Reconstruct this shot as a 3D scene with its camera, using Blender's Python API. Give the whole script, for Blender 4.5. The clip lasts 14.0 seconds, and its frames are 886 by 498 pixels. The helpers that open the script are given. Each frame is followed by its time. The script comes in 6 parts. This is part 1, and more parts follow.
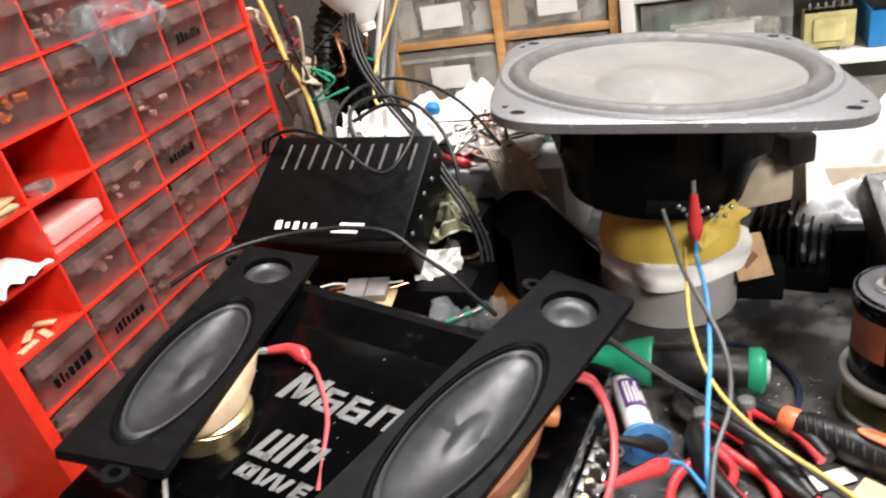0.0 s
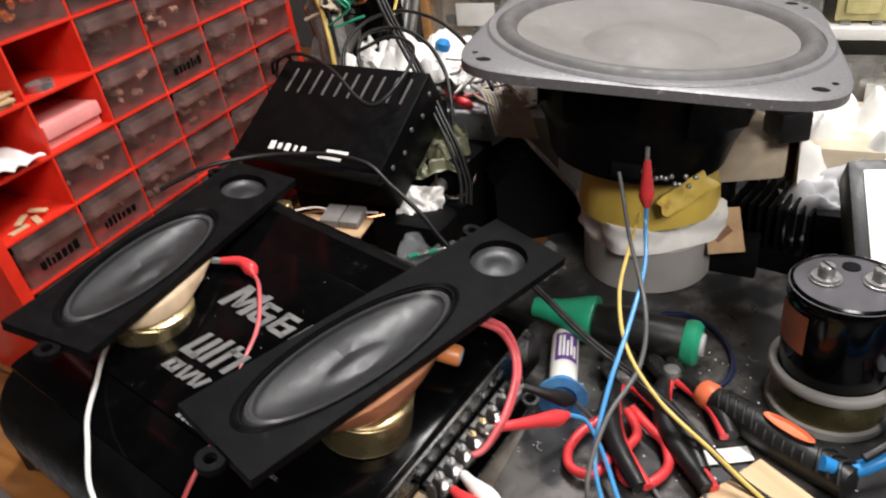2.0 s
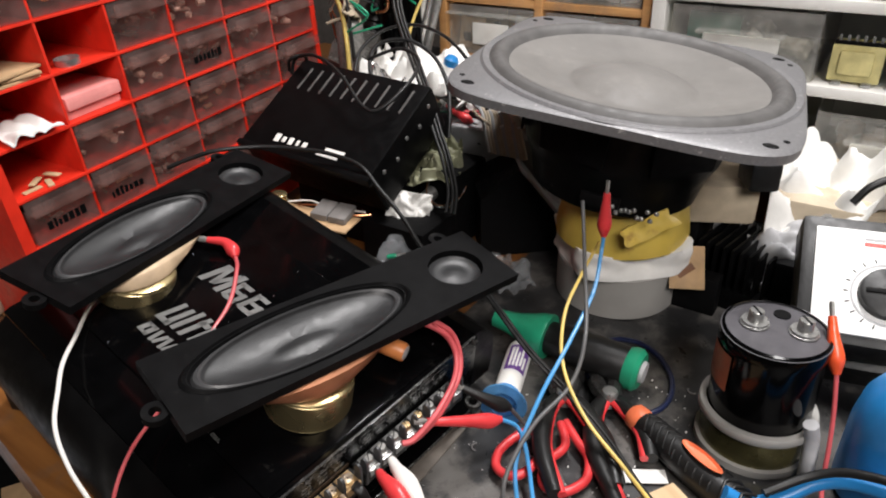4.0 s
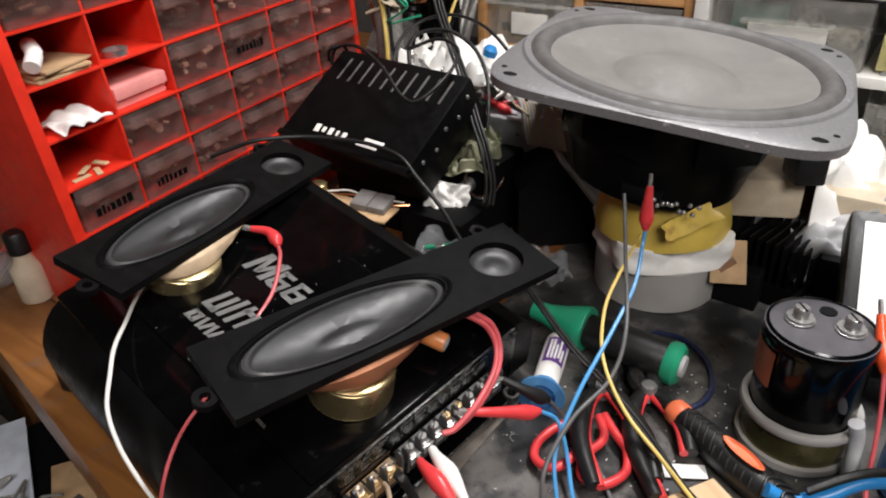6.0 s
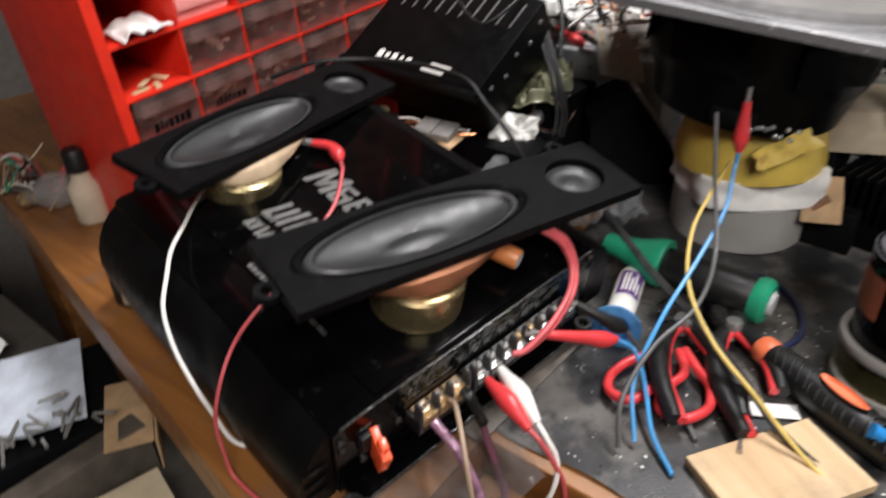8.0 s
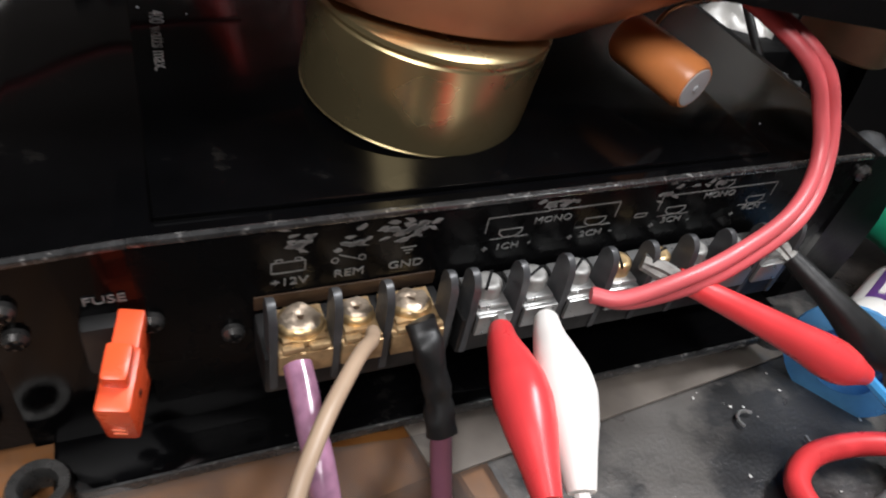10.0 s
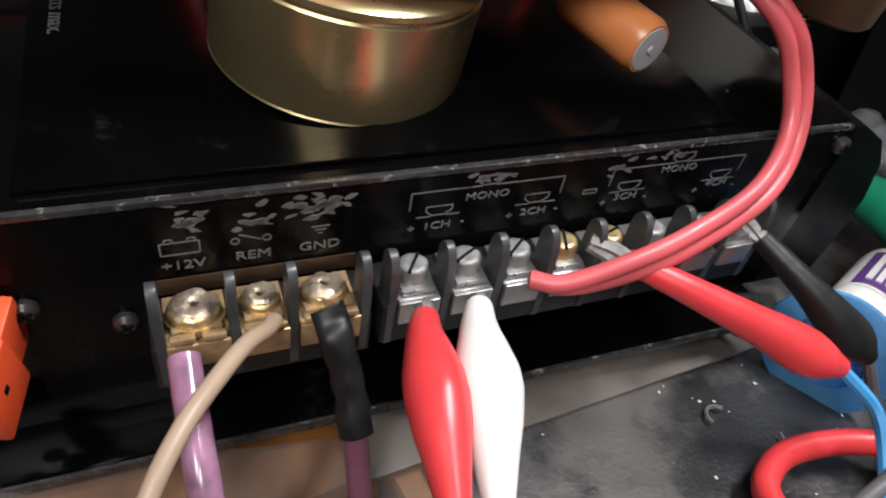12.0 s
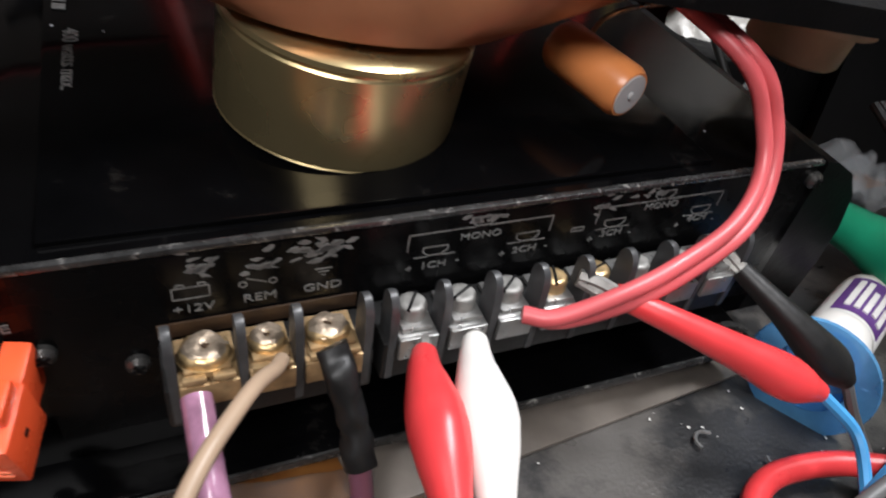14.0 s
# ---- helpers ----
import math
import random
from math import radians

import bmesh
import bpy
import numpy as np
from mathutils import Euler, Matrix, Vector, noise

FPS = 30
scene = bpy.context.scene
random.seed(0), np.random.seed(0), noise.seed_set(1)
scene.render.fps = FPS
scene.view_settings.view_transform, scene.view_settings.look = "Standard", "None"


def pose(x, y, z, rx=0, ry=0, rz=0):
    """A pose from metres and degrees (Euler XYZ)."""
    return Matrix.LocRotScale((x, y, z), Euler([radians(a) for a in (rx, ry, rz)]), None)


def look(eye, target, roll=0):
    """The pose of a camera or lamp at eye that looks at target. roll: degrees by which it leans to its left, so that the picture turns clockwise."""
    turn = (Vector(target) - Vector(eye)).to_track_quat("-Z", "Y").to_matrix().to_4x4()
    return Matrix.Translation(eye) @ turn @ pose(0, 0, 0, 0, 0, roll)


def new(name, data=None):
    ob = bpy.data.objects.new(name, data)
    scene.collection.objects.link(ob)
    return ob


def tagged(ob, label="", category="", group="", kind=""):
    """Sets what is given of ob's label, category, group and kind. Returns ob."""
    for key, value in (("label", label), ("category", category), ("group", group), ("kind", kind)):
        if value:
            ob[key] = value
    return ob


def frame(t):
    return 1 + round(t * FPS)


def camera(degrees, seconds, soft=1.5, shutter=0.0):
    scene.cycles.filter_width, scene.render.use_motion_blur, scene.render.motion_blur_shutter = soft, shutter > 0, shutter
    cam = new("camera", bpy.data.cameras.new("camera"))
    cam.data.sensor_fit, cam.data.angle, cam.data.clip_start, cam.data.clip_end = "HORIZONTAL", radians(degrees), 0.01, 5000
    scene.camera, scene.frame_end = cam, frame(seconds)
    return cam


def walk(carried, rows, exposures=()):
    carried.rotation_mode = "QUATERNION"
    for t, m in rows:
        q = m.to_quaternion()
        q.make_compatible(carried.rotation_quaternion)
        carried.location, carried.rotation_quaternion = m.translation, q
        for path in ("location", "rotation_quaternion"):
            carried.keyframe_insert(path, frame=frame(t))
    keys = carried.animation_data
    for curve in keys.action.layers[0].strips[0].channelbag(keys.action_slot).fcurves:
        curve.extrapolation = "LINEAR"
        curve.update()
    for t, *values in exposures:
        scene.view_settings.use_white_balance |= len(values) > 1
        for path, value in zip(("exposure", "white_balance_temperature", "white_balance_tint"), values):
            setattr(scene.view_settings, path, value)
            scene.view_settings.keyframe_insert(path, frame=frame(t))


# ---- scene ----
cam = camera(64.7, 14.0, soft=2.0, shutter=0.5)
PATH = [
    (0, (-0.1913, -0.0731, 0.3318), (0.0552, 0.0378, 0.2015), -10.98),
    (0.5, (-0.1811, -0.1026, 0.3466), (0.0644, 0.0105, 0.2165), -10.70),
    (1, (-0.1880, -0.1070, 0.3479), (0.0543, 0.0130, 0.2180), -10.17),
    (1.5, (-0.1853, -0.1315, 0.3454), (0.0439, 0.0025, 0.2058), -7.99),
    (2, (-0.1703, -0.1528, 0.3305), (0.0503, -0.0161, 0.1800), -7.50),
    (2.5, (-0.1640, -0.1809, 0.3362), (0.0518, -0.0422, 0.1807), -2.71),
    (3, (-0.1719, -0.2041, 0.3457), (0.0456, -0.0555, 0.2021), -2.36),
    (3.2, (-0.1742, -0.2039, 0.3437), (0.0422, -0.0573, 0.1964), -1.93),
    (5.5, (-0.1732, -0.2033, 0.3487), (0.0395, -0.0537, 0.1989), -2.67),
    (6, (-0.1791, -0.1979, 0.3484), (0.0275, -0.0421, 0.1967), -2.66),
    (6.5, (-0.1833, -0.1983, 0.3475), (0.0229, -0.0418, 0.1957), -2.37),
    (7, (-0.1849, -0.1998, 0.3476), (0.0220, -0.0434, 0.1967), -2.47),
    (7.5, (-0.1875, -0.1960, 0.3374), (0.0182, -0.0393, 0.1853), -2.17),
    (8, (-0.1866, -0.1799, 0.3003), (0.0046, -0.0122, 0.1412), -2.75),
    (8.2, (-0.1727, -0.1712, 0.2625), (0.0115, 0.0067, 0.1063), -0.62),
    (8.5, (-0.1341, -0.1489, 0.2015), (0.0449, 0.0356, 0.0467), 2.80),
    (8.7, (-0.1148, -0.1355, 0.1830), (0.0561, 0.0534, 0.0256), 7.60),
    (10.8, (-0.0241, -0.0892, 0.1195), (0.1126, 0.1218, -0.0441), 9.59),
    (11, (-0.0244, -0.0912, 0.1217), (0.1113, 0.1200, -0.0426), 9.57),
    (11.5, (-0.0200, -0.0889, 0.1195), (0.1172, 0.1196, -0.0469), 9.62),
    (12, (-0.0169, -0.0920, 0.1206), (0.1243, 0.1151, -0.0443), 9.98),
    (12.5, (-0.0153, -0.0935, 0.1207), (0.1285, 0.1137, -0.0416), 9.70),
    (13, (-0.0143, -0.0932, 0.1217), (0.1319, 0.1128, -0.0401), 9.54),
    (13.5, (-0.0131, -0.0938, 0.1217), (0.1343, 0.1131, -0.0379), 9.34),
    (14, (-0.0209, -0.0951, 0.1259), (0.1259, 0.1162, -0.0284), 9.17),
]
EXPOSURES = [(0.0, 0.76, 6480, 10), (0.8, 0.4, 6480, 10), (2.0, 0.1, 6480, 10), (3.0, 0.02, 6450, 10), (6.5, -0.06, 6450, 10), (8.0, 0.03, 6400, 10), (8.5, 0.3, 6250, 10), (9.5, 0.2, 6150, 9), (11.0, 0.13, 6150, 9), (14.0, 0.2, 6150, 9)]
walk(cam, [(t, look(eye, target, roll)) for t, eye, target, roll in PATH], EXPOSURES)

# ---- light ----
world = bpy.data.worlds.new("room_air")
world.use_nodes = True
world.node_tree.nodes["Background"].inputs["Color"].default_value = (1.0, 0.9, 0.8, 1)
world.node_tree.nodes["Background"].inputs["Strength"].default_value = 0.02
scene.world = world


def area_lamp(name, m, sx, sy, watts, colour):
    data = bpy.data.lights.new(name, "AREA")
    data.shape, data.size, data.size_y, data.energy, data.color = "RECTANGLE", sx, sy, watts, colour
    ob = new(name, data)
    ob.matrix_basis = m
    return ob


area_lamp("bench_light", look((0.45, -0.18, 1.1), (0.25, 0.0, 0.0)), 0.6, 0.12, 18.0, (1.0, 0.968, 0.955))
area_lamp("room_light", look((-0.57, -0.78, 1.0), (0.13, 0.07, 0.02)), 0.6, 0.4, 16.0, (1.0, 0.94, 0.90))


# ---- materials ----
def mat(name, col, rough=0.5, metal=0.0, var=0.15, scale=60.0, bump=0.0, bscale=400.0, spec=0.5, wear=None, wear_amount=0.0, wear_scale=30.0, coat=0.0):
    m = bpy.data.materials.new(name)
    m.use_nodes = True
    t = m.node_tree
    b = t.nodes["Principled BSDF"]
    tc = t.nodes.new("ShaderNodeTexCoord")
    n1 = t.nodes.new("ShaderNodeTexNoise")
    n1.inputs["Scale"].default_value = scale
    n1.inputs["Detail"].default_value = 6.0
    t.links.new(tc.outputs["Object"], n1.inputs["Vector"])
    ramp = t.nodes.new("ShaderNodeMapRange")
    ramp.inputs["From Min"].default_value, ramp.inputs["From Max"].default_value = 0.3, 0.7
    ramp.inputs["To Min"].default_value, ramp.inputs["To Max"].default_value = 1 - var, 1 + var
    t.links.new(n1.outputs["Fac"], ramp.inputs["Value"])
    mul = t.nodes.new("ShaderNodeVectorMath")
    mul.operation = "SCALE"
    mul.inputs[0].default_value = col
    t.links.new(ramp.outputs[0], mul.inputs["Scale"])
    last = mul.outputs["Vector"]
    if wear:
        n2 = t.nodes.new("ShaderNodeTexNoise")
        n2.inputs["Scale"].default_value = wear_scale
        n2.inputs["Detail"].default_value = 8.0
        n2.inputs["Roughness"].default_value = 0.7
        t.links.new(tc.outputs["Object"], n2.inputs["Vector"])
        r2 = t.nodes.new("ShaderNodeMapRange")
        r2.inputs["From Min"].default_value, r2.inputs["From Max"].default_value = 0.62 - wear_amount * 0.3, 0.72 - wear_amount * 0.3
        t.links.new(n2.outputs["Fac"], r2.inputs["Value"])
        mix = t.nodes.new("ShaderNodeMix")
        mix.data_type = "RGBA"
        mix.inputs[7].default_value = (*wear, 1)
        t.links.new(r2.outputs[0], mix.inputs[0])
        t.links.new(last, mix.inputs[6])
        last = mix.outputs[2]
    t.links.new(last, b.inputs["Base Color"])
    r3 = t.nodes.new("ShaderNodeMapRange")
    r3.inputs["From Min"].default_value, r3.inputs["From Max"].default_value = 0.3, 0.7
    r3.inputs["To Min"].default_value, r3.inputs["To Max"].default_value = max(0.03, rough * 0.8), min(1, rough * 1.2)
    n3 = t.nodes.new("ShaderNodeTexNoise")
    n3.inputs["Scale"].default_value = scale * 2.3
    n3.inputs["Detail"].default_value = 4.0
    t.links.new(tc.outputs["Object"], n3.inputs["Vector"])
    t.links.new(n3.outputs["Fac"], r3.inputs["Value"])
    t.links.new(r3.outputs[0], b.inputs["Roughness"])
    b.inputs["Metallic"].default_value = metal
    b.inputs["Specular IOR Level"].default_value = spec
    b.inputs["Coat Weight"].default_value = coat
    b.inputs["Coat Roughness"].default_value = 0.1
    if bump:
        n4 = t.nodes.new("ShaderNodeTexNoise")
        n4.inputs["Scale"].default_value = bscale
        n4.inputs["Detail"].default_value = 5.0
        t.links.new(tc.outputs["Object"], n4.inputs["Vector"])
        bp = t.nodes.new("ShaderNodeBump")
        bp.inputs["Strength"].default_value = bump
        bp.inputs["Distance"].default_value = 0.0006
        t.links.new(n4.outputs["Fac"], bp.inputs["Height"])
        t.links.new(bp.outputs["Normal"], b.inputs["Normal"])
    return m


def wood_mat(name, dark, light, rough=0.45, stretch=(40, 3, 40), bump=0.2):
    m = mat(name, light, rough)
    t = m.node_tree
    b = t.nodes["Principled BSDF"]
    tc = t.nodes.new("ShaderNodeTexCoord")
    mp = t.nodes.new("ShaderNodeMapping")
    mp.inputs["Scale"].default_value = stretch
    n = t.nodes.new("ShaderNodeTexNoise")
    n.inputs["Scale"].default_value = 2.0
    n.inputs["Detail"].default_value = 8.0
    n.inputs["Distortion"].default_value = 0.6
    t.links.new(tc.outputs["Object"], mp.inputs["Vector"])
    t.links.new(mp.outputs["Vector"], n.inputs["Vector"])
    r = t.nodes.new("ShaderNodeValToRGB")
    r.color_ramp.elements[0].position, r.color_ramp.elements[1].position = 0.3, 0.7
    r.color_ramp.elements[0].color, r.color_ramp.elements[1].color = (*dark, 1), (*light, 1)
    t.links.new(n.outputs["Fac"], r.inputs["Fac"])
    n2 = t.nodes.new("ShaderNodeTexNoise")
    n2.inputs["Scale"].default_value = 14.0
    n2.inputs["Detail"].default_value = 9.0
    n2.inputs["Roughness"].default_value = 0.7
    t.links.new(tc.outputs["Object"], n2.inputs["Vector"])
    r2 = t.nodes.new("ShaderNodeMapRange")
    r2.inputs["From Min"].default_value, r2.inputs["From Max"].default_value, r2.inputs["To Max"].default_value = 0.52, 0.68, 0.7
    t.links.new(n2.outputs["Fac"], r2.inputs["Value"])
    mx = t.nodes.new("ShaderNodeMix")
    mx.data_type = "RGBA"
    mx.inputs[7].default_value = (0.5 * dark[0] + 0.06, 0.5 * dark[1] + 0.07, 0.5 * dark[2] + 0.07, 1)
    t.links.new(r2.outputs[0], mx.inputs[0])
    t.links.new(r.outputs["Color"], mx.inputs[6])
    t.links.new(mx.outputs[2], b.inputs["Base Color"])
    bp = t.nodes.new("ShaderNodeBump")
    bp.inputs["Strength"].default_value = bump
    bp.inputs["Distance"].default_value = 0.001
    t.links.new(n.outputs["Fac"], bp.inputs["Height"])
    t.links.new(bp.outputs["Normal"], b.inputs["Normal"])
    return m


def clear_mat(name, tint, body, fac=0.3, rough=0.2):
    """Thin clear plastic: mostly see-through, part hazy and glossy."""
    m = bpy.data.materials.new(name)
    m.use_nodes = True
    t = m.node_tree
    b = t.nodes["Principled BSDF"]
    b.inputs["Base Color"].default_value = (*body, 1)
    b.inputs["Roughness"].default_value = rough
    tr = t.nodes.new("ShaderNodeBsdfTransparent")
    tr.inputs["Color"].default_value = (*tint, 1)
    tc = t.nodes.new("ShaderNodeTexCoord")
    n = t.nodes.new("ShaderNodeTexNoise")
    n.inputs["Scale"].default_value = 45.0
    n.inputs["Detail"].default_value = 7.0
    t.links.new(tc.outputs["Object"], n.inputs["Vector"])
    mr = t.nodes.new("ShaderNodeMapRange")
    mr.inputs["From Min"].default_value, mr.inputs["From Max"].default_value = 0.35, 0.7
    mr.inputs["To Min"].default_value, mr.inputs["To Max"].default_value = fac * 0.6, min(1.0, fac * 1.6)
    t.links.new(n.outputs["Fac"], mr.inputs["Value"])
    mx = t.nodes.new("ShaderNodeMixShader")
    t.links.new(mr.outputs[0], mx.inputs["Fac"])
    t.links.new(tr.outputs["BSDF"], mx.inputs[1])
    t.links.new(b.outputs["BSDF"], mx.inputs[2])
    t.links.new(mx.outputs["Shader"], t.nodes["Material Output"].inputs["Surface"])
    return m


M = dict(
    wall=mat("painted_wall", (0.1, 0.088, 0.078), 0.9, bump=0.3),
    ceiling=mat("ceiling_paint", (0.06, 0.058, 0.055), 0.9),
    floor=mat("floor_dark", (0.08, 0.07, 0.06), 0.7),
    bench=wood_mat("varnished_wood", (0.15, 0.055, 0.013), (0.30, 0.125, 0.032), 0.4),
    rawwood=wood_mat("pale_plywood", (0.45, 0.3, 0.16), (0.62, 0.45, 0.27), 0.7),
    cabwood=wood_mat("drawer_frame_wood", (0.42, 0.2, 0.07), (0.6, 0.33, 0.13), 0.5, (4, 60, 60)),
    mat=mat("black_vinyl", (0.027, 0.027, 0.028), 0.33, var=0.4, scale=40, bump=0.35, bscale=900, wear=(0.11, 0.103, 0.096), wear_amount=0.42, wear_scale=16),
    gloss=mat("black_enamel", (0.0015, 0.0015, 0.0017), 0.12, var=0.3, bump=0.02, bscale=60, spec=0.12, wear=(0.012, 0.011, 0.010), wear_amount=0.0, wear_scale=60),
    scratched=mat("chipped_enamel", (0.012, 0.012, 0.012), 0.3, wear=(0.45, 0.44, 0.42), wear_amount=0.42, wear_scale=260, bump=0.3),
    # chipped top edge, and the highlight painted along the flange edge
    edge=mat("worn_and_highlit_edge", (0.025, 0.025, 0.025), 0.25, var=0.4, scale=300, wear=(0.4, 0.39, 0.37), wear_amount=0.12, wear_scale=180),
    front=mat("black_front_enamel", (0.002, 0.002, 0.0022), 0.27, var=0.3, bump=0.05, bscale=300, spec=0.1),
    # gold-brown reflection put into colour; also fills the brass screw slots
    browntone=mat("brown_reflection_and_slots", (0.035, 0.018, 0.008), 0.55, var=0.6, scale=120, bump=0.2),
    batter=mat("battered_pale_metal", (0.52, 0.42, 0.32), 0.42, metal=0.8, var=0.35, scale=500, bump=0.5, bscale=900),
    platebrass=mat("dusty_brass", (0.55, 0.38, 0.2), 0.42, metal=0.7, var=0.35, scale=220, bump=0.4, bscale=700),
    blade=mat("grey_black_bakelite", (0.045, 0.046, 0.048), 0.38, var=0.3, scale=200),
    slot=mat("bare_slot_edge", (0.10, 0.097, 0.094), 0.45),
    darkscrew=mat("blackened_steel", (0.09, 0.088, 0.085), 0.3, metal=0.8, var=0.3, scale=300),
    satin=mat("black_paint", (0.0028, 0.0028, 0.003), 0.38, var=0.3, spec=0.12, bump=0.15, bscale=700),
    plate=mat("black_plastic", (0.004, 0.004, 0.0043), 0.5, var=0.3, spec=0.07, bump=0.25, bscale=1400, wear=(0.016, 0.0155, 0.015), wear_amount=0.04, wear_scale=90),
    # near-black for plastic parts, and for shade painted into holes and openings
    dark=mat("black_plastic_and_shade", (0.003, 0.003, 0.0033), 0.6, spec=0.12),
    grille=mat("dark_grey_cloth", (0.05, 0.05, 0.053), 0.55, var=0.35, bump=0.3, bscale=600),
    cone=mat("grey_paper_cone", (0.020, 0.0205, 0.0215), 0.42, var=0.3, scale=50, bump=0.25, bscale=900),
    coneedge=mat("grey_rolled_edge", (0.05, 0.05, 0.052), 0.42, var=0.2),
    woofcone=mat("dusty_grey_cone", (0.15, 0.143, 0.134), 0.7, var=0.13, scale=22, bump=0.3, bscale=700, wear=(0.2, 0.19, 0.178), wear_amount=0.12, wear_scale=14),
    foam=mat("grey_foam_surround", (0.085, 0.082, 0.08), 0.6, var=0.2, bump=0.3, bscale=900),
    woofrim=mat("grey_hammered_steel", (0.175, 0.173, 0.178), 0.45, metal=0.25, var=0.12, scale=400, bump=0.25, bscale=1800, wear=(0.5, 0.49, 0.47), wear_amount=0.05, wear_scale=160),
    brass=mat("yellow_zinc", (0.52, 0.42, 0.22), 0.28, metal=0.9, var=0.18, scale=25, wear=(0.4, 0.28, 0.13), wear_amount=0.05, wear_scale=30),
    gold=mat("brass_screw", (0.60, 0.43, 0.22), 0.36, metal=0.8, var=0.3, scale=260, bump=0.3, bscale=700),
    silver=mat("nickel_steel", (0.42, 0.42, 0.41), 0.32, metal=0.8, var=0.15, scale=200),
    zinc=mat("dull_zinc", (0.27, 0.265, 0.25), 0.5, metal=0.5, var=0.3, scale=300, bump=0.3, bscale=900),
    tan=mat("tan_basket", (0.42, 0.31, 0.2), 0.5, metal=0.3, var=0.2),
    # brass-like basket with its orange-brown reflection put into the base colour
    warmbasket=mat("orange_reflection_basket", (0.36, 0.15, 0.075), 0.42, metal=0.5, var=0.2),
    red=mat("red_plastic", (0.70, 0.03, 0.014), 0.38, var=0.12, bump=0.05, wear=(0.5, 0.06, 0.04), wear_amount=0.1),
    redclip=mat("red_vinyl", (0.66, 0.045, 0.05), 0.32, var=0.12),
    redwire=mat("dull_red_insulation", (0.55, 0.09, 0.1), 0.4, var=0.15),
    white=mat("white_vinyl", (0.78, 0.76, 0.72), 0.38, var=0.06),
    paper=mat("white_paper", (0.75, 0.74, 0.71), 0.85, var=0.08, bump=0.3, bscale=200),
    greypaper=mat("grey_paper", (0.42, 0.42, 0.43), 0.8, var=0.12, bump=0.2),
    tape=mat("grey_tape", (0.33, 0.32, 0.3), 0.5, var=0.12, scale=20),
    yellow=mat("yellow_tape", (0.58, 0.42, 0.08), 0.4, var=0.2, scale=25, wear=(0.35, 0.2, 0.05), wear_amount=0.1),
    card=mat("brown_card", (0.43, 0.28, 0.15), 0.85, var=0.2, bump=0.2),
    beige=mat("beige_board", (0.5, 0.42, 0.31), 0.8, var=0.15),
    pink=mat("pink_foam", (0.75, 0.27, 0.25), 0.85, var=0.12, bump=0.5, bscale=300),
    green=mat("green_plastic", (0.02, 0.3, 0.16), 0.38, var=0.12),
    blackrub=mat("black_rubber", (0.008, 0.008, 0.008), 0.45, var=0.3, spec=0.4, bump=0.2),
    orange=mat("orange_rubber", (0.75, 0.17, 0.07), 0.45, var=0.12),
    fuse=mat("orange_fuse_plastic", (0.82, 0.095, 0.028), 0.3, var=0.08),
    ocap=mat("orange_film", (0.62, 0.22, 0.07), 0.35, var=0.12),
    purple=mat("purple_print", (0.12, 0.04, 0.22), 0.4, var=0.12),
    clearpurple=mat("purple_insulation", (0.3, 0.15, 0.23), 0.2, var=0.45, scale=160, spec=0.6, coat=0.6),
    tanwire=mat("tan_insulation", (0.36, 0.26, 0.18), 0.45, var=0.15),
    blue=mat("blue_insulation", (0.06, 0.28, 0.58), 0.36, var=0.12),
    bluep=mat("blue_plastic", (0.02, 0.2, 0.5), 0.35, var=0.15),
    navy=mat("navy_plastic", (0.012, 0.018, 0.055), 0.35),
    greywire=mat("grey_insulation", (0.10, 0.10, 0.10), 0.45),
    yellowwire=mat("yellow_insulation", (0.68, 0.5, 0.14), 0.4),
    copper=mat("copper_wire", (0.6, 0.27, 0.14), 0.3, metal=1.0),
    ink=mat("worn_white_print", (0.14, 0.14, 0.137), 0.5, var=0.35, scale=200),
    logo=mat("grey_print", (0.15, 0.15, 0.146), 0.45, var=0.2, scale=120),
    lamp_glass=clear_mat("bulb_glass", (0.9, 0.9, 0.9), (0.7, 0.7, 0.7), 0.15, 0.05),
    # warm tint paints in the cabinet's red showing through the clear drawers
    drawer=clear_mat("cloudy_clear_plastic", (0.90, 0.80, 0.77), (0.42, 0.30, 0.28), 0.10, 0.16),
    tub=clear_mat("clear_tub_plastic", (0.93, 0.93, 0.91), (0.72, 0.71, 0.68), 0.17, 0.18),
    bag=clear_mat("crinkled_film", (0.9, 0.91, 0.92), (0.6, 0.62, 0.64), 0.12, 0.08),
    sheet=clear_mat("dusty_film", (0.9, 0.9, 0.9), (0.3, 0.3, 0.3), 0.08, 0.12),
    shelfwhite=mat("white_shelf_paint", (0.76, 0.75, 0.72), 0.5, var=0.06),
    meterface=mat("white_meter_face", (0.8, 0.8, 0.78), 0.4, var=0.04),
    flux=mat("dusty_transformer", (0.62, 0.55, 0.25), 0.6, var=0.25),
    shine=clear_mat("pale_blue_clear", (0.45, 0.7, 0.95), (0.15, 0.42, 0.75), 0.5, 0.2),
)


# ---- mesh tools ----
def finish(bm, smooth=40):
    bmesh.ops.recalc_face_normals(bm, faces=bm.faces)
    for f in bm.faces:
        f.smooth = True
    for e in bm.edges:
        if len(e.link_faces) == 2 and e.calc_face_angle() > radians(smooth):
            e.smooth = False
    return bm


def mesh_of(name, bm, material, smooth=40):
    finish(bm, smooth)
    me = bpy.data.meshes.new(name)
    bm.to_mesh(me)
    bm.free()
    me.materials.append(material)
    return me


def part(name, bm, material, parent, label="", smooth=40):
    ob = new(name, mesh_of(name, bm, material, smooth))
    ob.parent = parent
    return tagged(ob, label)


